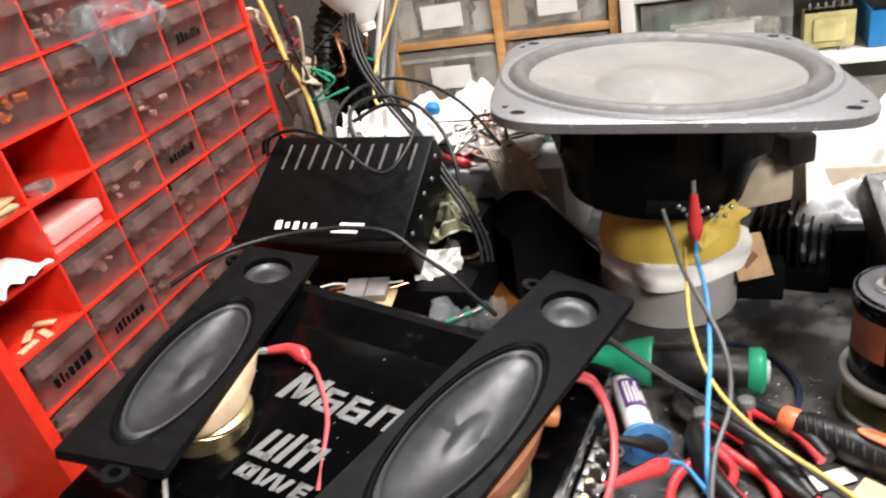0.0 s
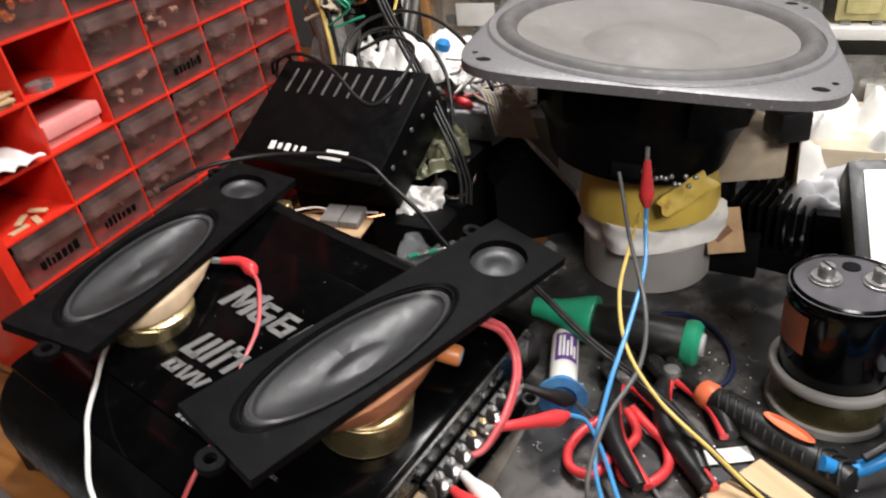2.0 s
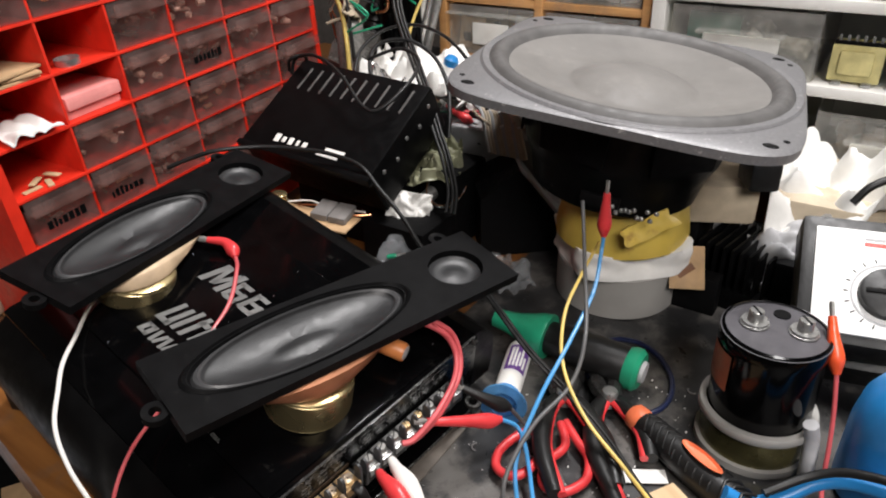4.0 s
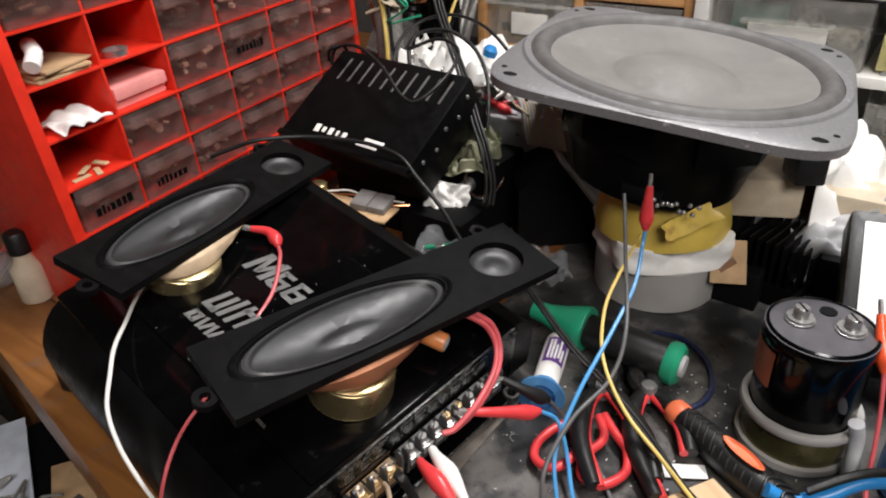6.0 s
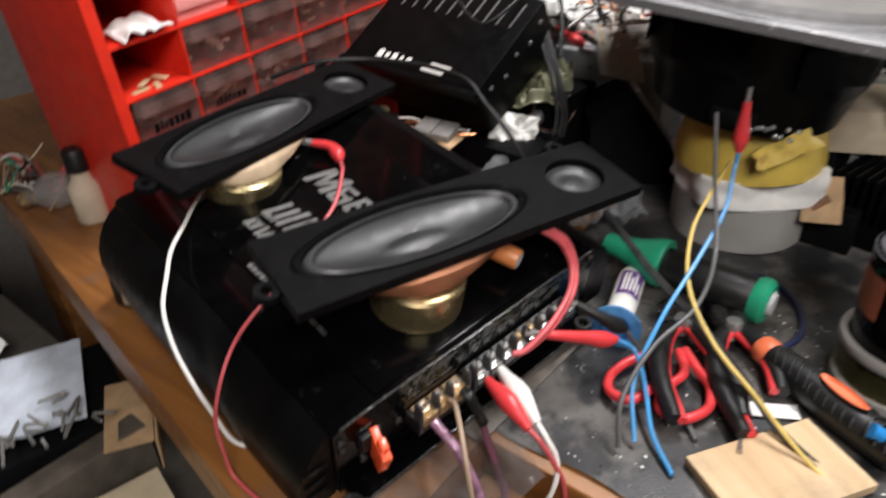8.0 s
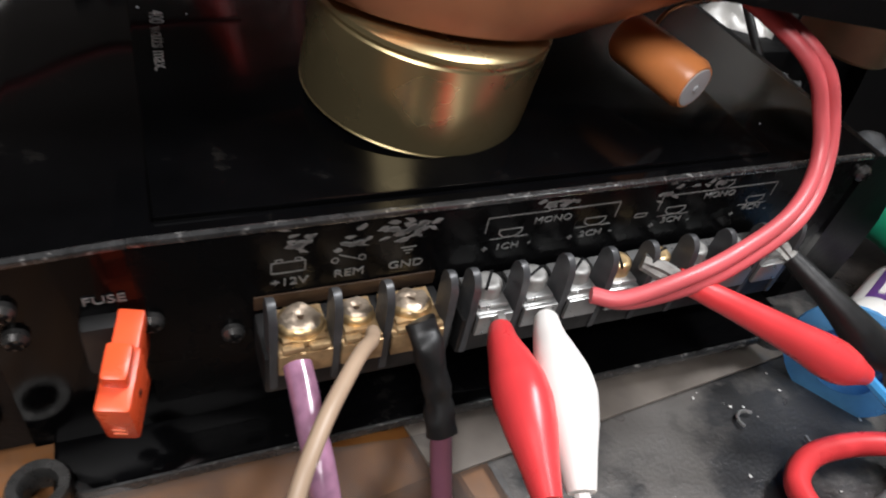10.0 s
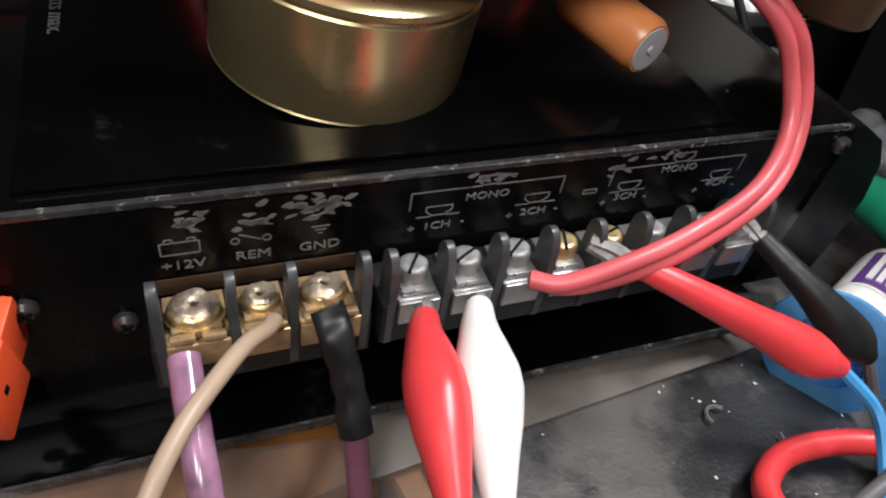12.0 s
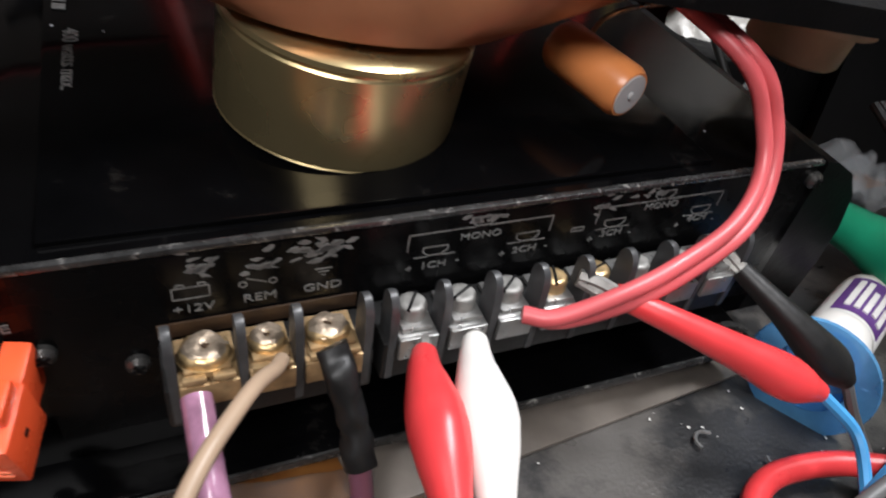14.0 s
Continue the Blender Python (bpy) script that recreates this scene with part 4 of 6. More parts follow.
pk = thing("foam_block", "pink foam pad lying in an open compartment", "foam", in_cell(1, 3, 0, 0.012, 0, 2))
part("upper_pad", box(-0.026, 0.026, -0.008, 0.05, 0.008, 0.019, 0.002), M["pink"], pk)
part("lower_pad", box(-0.0265, 0.0255, -0.004, 0.052, 0.0, 0.0085, 0.002), M["pink"], pk)
for k, (a, dz) in enumerate(((4, 0.0), (-7, 0.003), (12, 0.006))):
    solid("brown_envelope", box(-0.022, 0.022, -0.012, 0.04, 0.0, 0.0022, 0.0006), M["card"], "flat brown card packet in an open compartment", "packet", in_cell(0, 4, 0.002 * k, 0.014, dz, a), group="packets in the cabinet")
solid("paper_roll", tube([(-0.022, 0, 0.006), (-0.012, 0.01, 0.012), (-0.004, 0.03, 0.014)], 0.006, 10), M["paper"], "small rolled white paper", "paper", in_cell(0, 4, 0.0, 0.0, 0.008))
solid("crumpled_paper", crumple(0.042, 0.04, 0.018, 26, 2.0), M["paper"], "crumpled white paper in an open compartment", "paper", in_cell(0, 3, 0, 0.016))
solid("metal_ring", lathe([(0.008, 0.0), (0.0095, 0.0), (0.0098, 0.005), (0.0085, 0.005), (0.008, 0.0)], 28), M["silver"], "small shiny metal ring in an open compartment", "ring", in_cell(1, 4, -0.008, 0.012))
for k in range(4):
    solid("wood_chip", box(-0.008, 0.007, -0.0028, 0.0022, 0, 0.0014, 0.0004), M["rawwood"], "small pale scrap lying in an open compartment", "scrap", in_cell(0, 2, -0.012 + 0.007 * k, 0.01 + 0.006 * (k % 2), 0.003 * (k % 2), 35 * k), group="scraps in the cabinet")
solid("plastic_bag", crumple(0.075, 0.05, 0.05, 30, 7.0, droop=0.02), M["bag"], "crumpled cloudy plastic bag sticking out of the cabinet", "bag", RC @ pose(0.178, -0.012, ROWS_Z[6] + 0.012, 50, 0, 0))

# ---- wooden drawer cabinet at the back ----
WC = pose(0.535, 0.268, 0.0, 0, 0, -90)
wcab = thing("wooden_drawer_unit", "orange-brown wooden drawer unit with clear plastic drawers", "cabinet", WC)
WX = [0.0, 0.124, 0.243]
WZ = [0.068 + 0.0655 * k for k in range(6)]
for x in WX:
    part("upright", box(x - 0.005, x + 0.005, 0, 0.16, 0.0, WZ[-1] + 0.005, 0.0012), M["cabwood"], wcab)
for z in WZ:
    for a, b_ in zip(WX, WX[1:]):
        part("rail", box(a + 0.005, b_ - 0.005, 0.001, 0.158, z - 0.004, z + 0.004, 0.001), M["cabwood"], wcab)
part("back_board", box(0.005, WX[-1] - 0.005, 0.15, 0.154, 0.0, WZ[-1]), M["cabwood"], wcab)
for r in range(5):
    for c in range(2):
        a, b_ = WX[c] + 0.007, WX[c + 1] - 0.007
        w = b_ - a
        b = box(-w / 2, w / 2, 0, 0.002, 0, 0.054, 0.0006)
        box(-w / 2 + 0.002, w / 2 - 0.002, -0.012, 0.0, 0.045, 0.0475, 0.0006, bm=b)
        box(-w / 2, w / 2, 0.002, 0.13, 0, 0.002, bm=b)
        g = part("drawer", b, M["tub"], wcab, "wide clear plastic drawer with a blank label")
        g.matrix_basis = pose((a + b_) / 2, 0.004, WZ[r] + 0.0045)
        part("label_card", box(-0.022 + 0.006 * c, 0.024, -0.0022, -0.0006, 0.012, 0.036), M["paper"], g)
        bm = bmesh.new()
        for _ in range(24):
            x, y, s = rng.uniform(-w / 2 + 0.012, w / 2 - 0.012), rng.uniform(0.012, 0.06), rng.uniform(0.004, 0.011)
            box(-s, s, -s * 0.6, s * 0.6, -s * 0.5, s * 0.5, 0.001, bm=bm, m=pose(x, y, 0.009 + rng.uniform(0, 0.02), rng.uniform(0, 90), 0, rng.uniform(0, 180)), seg=1)
        tagged(part("loose_contents", bm, rng.choice(stuffs[:4]), g), kind="stuff")
        for k in range(4):
            x, hw, h = -w * 0.36 + w * 0.24 * k + rng.uniform(-0.004, 0.004), rng.uniform(0.008, 0.015), rng.uniform(0.022, 0.044)
            part("packet", box(-hw, hw, -0.001, 0.003, 0, h, 0.0006, m=pose(x, rng.uniform(0.007, 0.013), 0.003, rng.uniform(-12, 4), rng.uniform(-12, 12), rng.uniform(-15, 15))), rng.choice([M["paper"], M["beige"], M["paper"], M["greypaper"], M["card"]]), g, "pale paper packet")

# ---- white shelf unit ----
SH = pose(0.528, 0.018, 0.0, 0, 0, -90)
shelf = thing("white_shelf", "white painted shelf unit with clear storage boxes", "shelf", SH)
SZ = [0.06, 0.147, 0.2215, 0.30, 0.38]
SW = 0.62
part("upright", box(0.0, 0.013, 0, 0.2, 0, 0.42, 0.001), M["shelfwhite"], shelf)
part("upright", box(SW, SW + 0.013, 0, 0.2, 0, 0.42, 0.001), M["shelfwhite"], shelf)
part("back_board", box(0.013, SW, 0.195, 0.2, 0, 0.42), M["shelfwhite"], shelf)
for z in SZ:
    part("shelf_board", box(0.013, SW, 0.0, 0.195, z - 0.005, z + 0.005, 0.0012), M["shelfwhite"], shelf)


def clear_box(x, z, w, d, h, y0=0.006):
    g = thing("storage_box", "clear plastic storage box full of small parts", "box", SH @ pose(x, y0, z + 0.0055), group="boxes on the white shelf")
    part("box_front", box(-w / 2, w / 2, 0, 0.002, 0, h, 0.0008), M["tub"], g)
    for s in (-1, 1):
        part("box_side", box(s * w / 2 - 0.001, s * w / 2 + 0.001, 0.002, d, 0, h), M["tub"], g)
    part("box_floor", box(-w / 2, w / 2, 0.002, d, 0, 0.002), M["tub"], g)
    part("box_handle", box(-w * 0.3, w * 0.3, -0.014, 0.0, h * 0.62, h * 0.68, 0.001), M["tub"], g)
    part("box_label", box(-w * 0.26, w * 0.26, -0.003, -0.0005, h * 0.34, h * 0.6), M["paper"], g)
    bm = bmesh.new()
    for _ in range(22):
        s = rng.uniform(0.005, 0.013)
        box(-s, s, -s * 0.6, s * 0.6, -s * 0.5, s * 0.5, 0.001, bm=bm, m=pose(rng.uniform(-w / 2 + 0.015, w / 2 - 0.015), rng.uniform(0.015, d * 0.6), 0.012 + rng.uniform(0, 0.02), rng.uniform(0, 90), 0, rng.uniform(0, 180)), seg=1)
    tagged(part("loose_contents", bm, rng.choice(stuffs[:4]), g), kind="stuff")
    return g


for k in range(4):
    for r in (0, 2, 3):
        clear_box(0.085 + 0.145 * k, SZ[r], 0.132, 0.15, 0.062)
clear_box(0.085, SZ[1], 0.132, 0.15, 0.06)
clear_box(0.53, SZ[1], 0.13, 0.15, 0.06)
gp = solid("green_board", box(-0.02, 0.03, 0.0, 0.002, 0, 0.048, 0.0004), mat("circuit_green", (0.01, 0.13, 0.09), 0.5, var=0.3), "green circuit board leaning in a storage box", "circuit board", SH @ pose(0.05, 0.02, SZ[1] + 0.009, -8, 0, 0))


def transformer(x, z, m_body, label):
    t = thing("small_transformer", label, "transformer", SH @ pose(x, 0.012, z + 0.0055))
    part("core", box(-0.021, 0.021, 0.004, 0.034, 0.002, 0.034, 0.001), M["flux"] if m_body is None else m_body, t)
    part("winding", box(-0.014, 0.014, 0.0, 0.038, 0.008, 0.030, 0.004), M["flux"] if m_body is None else m_body, t, "yellow-taped winding")
    for k in range(6):
        part("pin", box(-0.018 + 0.0065 * k, -0.0155 + 0.0065 * k, 0.008, 0.0105, 0.034, 0.042, 0.0004), M["silver"], t)
    part("tag_strip", box(-0.0205, 0.0205, 0.006, 0.012, 0.034, 0.037, 0.0006), M["dark"], t)
    for s in (-1, 1):
        part("foot", box(s * 0.012 - 0.004, s * 0.012 + 0.004, -0.002, 0.036, 0.0, 0.003, 0.0006), M["silver"], t)


transformer(0.183, SZ[1], None, "small transformer wrapped in yellow tape on a white shelf")
transformer(0.205, SZ[2], mat("brown_bobbin", (0.3, 0.24, 0.13), 0.5), "small brown transformer on a white shelf")
transformer(0.33, SZ[1], mat("pale_bobbin", (0.45, 0.43, 0.36), 0.5), "small pale transformer on a white shelf")
tr = thing("parts_tray", "small bright blue plastic tray on a white shelf", "tray", SH @ pose(0.25, 0.01, SZ[1] + 0.0055))
part("tray_wall", box(-0.036, 0.036, 0, 0.003, 0, 0.032, 0.001), M["bluep"], tr)
part("tray_wall", box(-0.036, -0.033, 0.003, 0.1, 0, 0.032, 0.001), M["bluep"], tr)
part("tray_wall", box(0.033, 0.036, 0.003, 0.1, 0, 0.032, 0.001), M["bluep"], tr)
part("tray_floor", box(-0.033, 0.033, 0.003, 0.1, 0, 0.003), M["bluep"], tr)

# ---- second amplifier, tipped up at the back ----
a2o = Vector((0.248, 0.158, 0.1035))
AM2 = frame_of(a2o, (0.0, 1.0, 0.045), (-0.5, 0, 0.87))
amp2 = thing("finned_amplifier", "dusty black amplifier with a slotted top, tipped up at the back", "amplifier", AM2)
# x along the front edge, y towards the camera side is minus, z out of the top
part("body", box(0.0, 0.158, -0.112, 0.0, -0.05, 0.0, 0.003), M["satin"], amp2)
part("front_lip", box(-0.001, 0.159, -0.002, 0.004, -0.008, 0.0015, 0.0012), M["satin"], amp2)
for k in range(10):
    x = 0.014 + 0.0138 * k
    part("vent_slot", box(-0.0012, 0.0012, -0.014, 0.014, -0.001, 0.0005, 0.0003, m=pose(x, -0.088, 0, 0, 0, 0)), M["slot"], amp2, "light slot in the top panel")
b = bmesh.new()
for k, (w, h) in enumerate(((0.006, 0.009), (0.004, 0.006), (0.005, 0.008), (0.003, 0.006), (0.005, 0.006))):
    box(-w / 2, w / 2, -h / 2, h / 2, 0.0002, 0.0009, 0.0002, bm=b, m=pose(0.118 - 0.0085 * k, -0.014, 0, 0, 0, 6))
box(0.042, 0.066, -0.011, -0.008, 0.0002, 0.0009, bm=b)
box(0.038, 0.06, -0.018, -0.0145, 0.0002, 0.0009, bm=b)
part("printed_mark", b, M["white"], amp2, "scuffed white printed mark")
for k in range(5):
    part("side_screw", lathe([(0, 0.0012), (0.002, 0.001), (0.0022, 0)], 12, m=pose(0, -0.018 - 0.02 * k, -0.012 - 0.006 * (k % 2), 0, -90, 0)), M["silver"], amp2)
solid("prop_block", box(0.30, 0.36, 0.17, 0.30, 0.0, 0.075, 0.002), M["dark"], "dark block propping up an amplifier", "block")

# crossover board in front of it
pcb = thing("crossover_board", "bare brown circuit board with two grey blocks and twisted wires", "circuit board", pose(0.2240, 0.2085, 0.0640, 0, -3, 102))
part("board", box(-0.042, 0.034, -0.015, 0.015, 0, 0.0018, 0.0004), M["card"], pcb)
for s in (-1, 1):
    part("grey_block", box(-0.027 + s * 0.0088, -0.027 + s * 0.0088 + 0.0165, -0.020, 0.0035, 0.0018, 0.0085, 0.0008, m=pose(0, 0, 0, -8, 0, 0)), mat("dusty_grey_block", (0.17, 0.158, 0.15), 0.7, var=0.25), pcb)
part("brass_pot", lathe([(0, 0), (0.007, 0), (0.0075, 0.001), (0.0075, 0.016), (0.006, 0.017), (0, 0.017)], 24, m=pose(0.032, 0.0, 0.0018)), M["brass"], pcb)
part("lead", tube([(0.03, -0.01, 0.006), (0.01, -0.016, 0.008), (-0.012, -0.014, 0.006), (-0.03, -0.017, 0.006), (-0.048, -0.012, 0.01)], 0.0008, 6), M["white"], pcb)
part("lead", tube([(0.02, -0.012, 0.004), (0.004, -0.012, 0.007), (-0.014, -0.017, 0.006), (-0.034, -0.013, 0.004), (-0.05, -0.02, 0.004)], 0.0008, 6), M["copper"], pcb)
part("spacer", box(-0.03, 0.02, -0.01, 0.01, -0.063, 0, 0.001), M["dark"], pcb)

# ---- multimeter ----
mm = thing("multimeter", "white-faced multimeter in a black case with a round range dial", "multimeter", frame_of((0.335, -0.1785, 0.108), (0.2, -0.98, 0.03), (-0.6, 0, 0.8)))
part("case", box(-0.009, 0.1, -0.085, 0.010, -0.035, -0.002, 0.005), M["blackrub"], mm)
part("face", box(0.0, 0.09, -0.078, 0.0, -0.003, 0.0, 0.001), M["meterface"], mm, "white printed face")
part("dial_scale", lathe([(0.021, 0.0002), (0.0225, 0.0002)], 48, m=pose(0.045, -0.047, 0.0002)), M["greypaper"], mm)
d = part("range_dial", lathe([(0, 0.006), (0.015, 0.006), (0.0175, 0.005), (0.018, 0.0)], 40), M["blackrub"], mm, "black range dial")
d.matrix_basis = pose(0.045, -0.047, 0)
part("pointer", box(-0.014, 0.014, -0.0016, 0.0016, 0.006, 0.0072, 0.0004), M["dark"], d)
part("printed_line", box(0.03, 0.055, -0.0125, -0.0095, -0.0002, 0.0003), M["red"], mm, "small red printed line")
part("printed_line", box(0.03, 0.06, -0.008, -0.006, -0.0002, 0.0003), M["greypaper"], mm)
for k in range(20):
    a = math.radians(18 * k)
    part("scale_mark", box(-0.0015, 0.0015, -0.0004, 0.0004, 0, 0.0003, m=pose(0.045 + 0.025 * math.cos(a), -0.047 + 0.025 * math.sin(a), 0, 0, 0, 18 * k)), M["dark"], mm)
part("stand", box(0.0, 0.08, -0.09, -0.02, -0.075, -0.035, 0.004), M["blackrub"], mm)


# ---- clips and leads at the terminals ----
def crocodile_clip(pts, material, label, lead=None, lead_mat=None, r=0.0047, jaw=True):
    """A booted clip along a short path, jaws at the first point; lead continues from the last."""
    g = thing("crocodile_clip", label, "clip", Matrix())
    boot = tube(pts, r, 16, 10, taper=[r * 0.50, r * 0.55, r * 0.60, r * 0.66, r * 0.74, r * 0.84, r * 0.95, r * 1.04, r * 1.05, r * 0.92, r * 0.68, r * 0.48])
    part("boot", boot, material, g)
    if jaw:
        a, d = Vector(pts[0]), (Vector(pts[0]) - Vector(pts[1])).normalized()
        for s in (-1, 1):
            part("jaw", tube([a - d * 0.004, a + d * 0.003 + Vector((0, 0, s * 0.001)), a + d * 0.008 + Vector((0, 0, s * 0.0006))], 0.0014, 6, 4), M["zinc"], g)
    if lead:
        part("lead", tube([pts[-1]] + lead, 0.0014, 8), lead_mat, g)
    return g


crocodile_clip([(0.0368, -0.0115, 0.0418), (0.0340, -0.0165, 0.0428), (0.0315, -0.0230, 0.0434), (0.0285, -0.0318, 0.0428), (0.0240, -0.0462, 0.0380)], M["redclip"], "red booted crocodile clip on a screw terminal", [(0.0238, -0.053, 0.034), (0.027, -0.060, 0.020), (0.033, -0.064, -0.005), (0.033, -0.066, -0.06)], M["redwire"], r=0.0050)
crocodile_clip([(0.0478, -0.0120, 0.0418), (0.0440, -0.0180, 0.0428), (0.0408, -0.0245, 0.0432), (0.0372, -0.0330, 0.0422), (0.0318, -0.0460, 0.0360)], M["white"], "white booted crocodile clip on a screw terminal", [(0.0300, -0.053, 0.031), (0.030, -0.060, 0.018), (0.023, -0.061, 0.0), (0.008, -0.05, -0.035), (-0.01, -0.045, -0.07)], M["white"], r=0.0052)
crocodile_clip([(0.0775, -0.0165, 0.0495), (0.0880, -0.0260, 0.0460), (0.1015, -0.0360, 0.0405), (0.1100, -0.0415, 0.0365), (0.1175, -0.0450, 0.0335)], M["redclip"], "red booted crocodile clip with a blue lead", [(0.124, -0.053, 0.026), (0.118, -0.062, 0.020), (0.105, -0.072, 0.016), (0.086, -0.086, 0.008), (0.07, -0.105, 0.004)], M["blue"])
crocodile_clip([(0.1150, -0.0185, 0.0490), (0.1205, -0.0300, 0.0425), (0.1275, -0.0385, 0.0350), (0.1335, -0.0430, 0.0295)], M["blackrub"], "black booted crocodile clip on the last terminal", [(0.139, -0.0475, 0.018), (0.14, -0.058, 0.008), (0.125, -0.08, 0.006), (0.10, -0.105, 0.004)], M["greywire"])
crocodile_clip([(0.2390, -0.0570, 0.1440), (0.2385, -0.0572, 0.134), (0.2380, -0.0575, 0.122), (0.2375, -0.0580, 0.112)], M["redclip"], "red booted crocodile clip hanging at the woofer", [(0.234, -0.0585, 0.1), (0.208, -0.065, 0.085), (0.166, -0.067, 0.07), (0.127, -0.066, 0.052), (0.095, -0.068, 0.03), (0.077, -0.08, 0.006)], M["blue"])
crocodile_clip([(0.229, -0.2035, 0.1025), (0.223, -0.207, 0.093), (0.218, -0.211, 0.083), (0.214, -0.214, 0.074)], M["fuse"], "orange-red booted clip on the capacitor", [(0.205, -0.218, 0.055), (0.196, -0.221, 0.035), (0.182, -0.224, 0.012), (0.165, -0.23, 0.004)], M["redwire"])
crocodile_clip([(0.098, 0.186, 0.108), (0.104, 0.176, 0.106), (0.103, 0.167, 0.103), (0.100, 0.161, 0.1)], M["redclip"], "red booted clip on the rear speaker", [(0.091, 0.15, 0.098), (0.066, 0.132, 0.09), (0.036, 0.121, 0.084), (0.02, 0.115, 0.082)], M["redwire"])
crocodile_clip([(0.402, 0.178, 0.122), (0.404, 0.17, 0.116), (0.406, 0.158, 0.11), (0.407, 0.150, 0.106)], M["redclip"], "red booted clip among tangled wires", [(0.41, 0.13, 0.1), (0.42, 0.11, 0.09)], M["greywire"])

LW = dict(group="leads on the bench")
wire([(-0.0035, -0.0075, 0.0415), (-0.0040, -0.0130, 0.0390), (-0.0045, -0.0185, 0.0360), (-0.0048, -0.0245, 0.0315), (-0.0050, -0.031, 0.022), (-0.0050, -0.039, 0.0), (-0.006, -0.045, -0.06)], 0.0026, M["clearpurple"], "purple-tinted cable bolted to a terminal", category="cable")
wire([(0.0112, -0.0062, 0.0440), (0.0082, -0.0115, 0.0472), (0.0038, -0.0165, 0.0500), (-0.0014, -0.0222, 0.0508), (-0.008, -0.0293, 0.0500), (-0.0140, -0.0360, 0.045), (-0.0175, -0.041, 0.034), (-0.019, -0.045, 0.014), (-0.0195, -0.048, -0.02), (-0.0195, -0.05, -0.06)], 0.00135, M["tanwire"], "thin tan wire from a terminal", **LW)
bm = tube([(0.0190, -0.0088, 0.0468), (0.0197, -0.0128, 0.0428), (0.0205, -0.0160, 0.036), (0.0213, -0.0195, 0.027)], 0.0028, 18, 10)
for v in bm.verts:
    v.co += 0.0009 * noise.noise_vector(v.co * 260)
solid("cable_sleeve", bm, M["blackrub"], "wrinkled black tape round a bolted cable end", "cable")
wire([(0.0213, -0.0195, 0.027), (0.0218, -0.0215, 0.018), (0.0222, -0.026, 0.004), (0.022, -0.034, -0.02), (0.018, -0.04, -0.06)], 0.0022, mat("dark_purple_insulation", (0.16, 0.06, 0.09), 0.35), "dark purple cable under the amplifier", category="cable")
for dx, dz in ((-0.0022, 0.0013), (0.0022, -0.0010)):
    wire([(0.101 + dx, 0.014, 0.104), (0.112 + dx, -0.004, 0.093), (0.1195 + dx, -0.0085, 0.081), (0.1185 + dx, -0.0135, 0.069 + dz), (0.1085 + dx, -0.0180, 0.0605 + dz), (0.090 + dx, -0.0205, 0.0548 + dz), (0.076 + dx, -0.0198, 0.0503 + dz), (0.0635 + dx * 0.5, -0.0168, 0.0468 + dz * 0.5), (0.0575, -0.0130, 0.0468)], 0.0018, M["redwire"], "thick dull red twin lead looping to a terminal", group="red twin lead")
wire([(0.247, -0.037, 0.13), (0.236, -0.044, 0.112), (0.224, -0.051, 0.095), (0.176, -0.074, 0.075), (0.148, -0.078, 0.055), (0.112, -0.070, 0.045), (0.08, -0.069, 0.03), (0.068, -0.075, 0.006)], 0.0014, M["greywire"], "grey lead hanging from the woofer", **LW)
wire([(0.252, -0.05, 0.098), (0.212, -0.053, 0.090), (0.180, -0.057, 0.080), (0.154, -0.069, 0.062), (0.135, -0.093, 0.045), (0.123, -0.124, 0.030), (0.116, -0.149, 0.015), (0.11, -0.17, 0.006)], 0.0012, M["yellowwire"], "thin yellow lead crossing the bench", **LW)
for d in (0, 0.0032):
    wire([(0.176 + d, -0.001, 0.078), (0.155 + d, -0.043, 0.062), (0.148 + d, -0.076, 0.045), (0.140 + d, -0.106, 0.028), (0.122 + d, -0.142, 0.012), (0.11 + d, -0.18, 0.005)], 0.0013, M["blackrub"], "black test lead lying across the tools", **LW)
wire([(0.0300, 0.2050, 0.1040), (0.0080, 0.1960, 0.0980), (-0.0105, 0.1818, 0.0945), (-0.0310, 0.1627, 0.0945), (-0.0435, 0.1495, 0.0895), (-0.0560, 0.1385, 0.0770), (-0.0615, 0.1265, 0.0600), (-0.0625, 0.1145, 0.0420), (-0.0610, 0.1045, 0.0240), (-0.0595, 0.0965, 0.0100), (-0.0555, 0.0905, 0.0040), (-0.0475, 0.0845, 0.0022), (-0.0375, 0.0785, 0.0020)], 0.0013, M["white"], "white lead draped down the amplifier and tucked under it", **LW)
wire([(0.0120, 0.0940, 0.0930), (-0.0060, 0.0925, 0.0885), (-0.0270, 0.0898, 0.0835), (-0.0475, 0.0837, 0.0785), (-0.0630, 0.0790, 0.0660), (-0.0725, 0.0780, 0.0450), (-0.0725, 0.0790, 0.0200), (-0.0725, 0.0760, 0.0050), (-0.0725, 0.0580, 0.0020), (-0.0725, 0.0330, 0.0020), (-0.0680, 0.0050, 0.0020), (-0.0630, -0.0240, 0.0020)], 0.0011, M["redwire"], "thin red lead draped down onto the wooden bench", **LW)

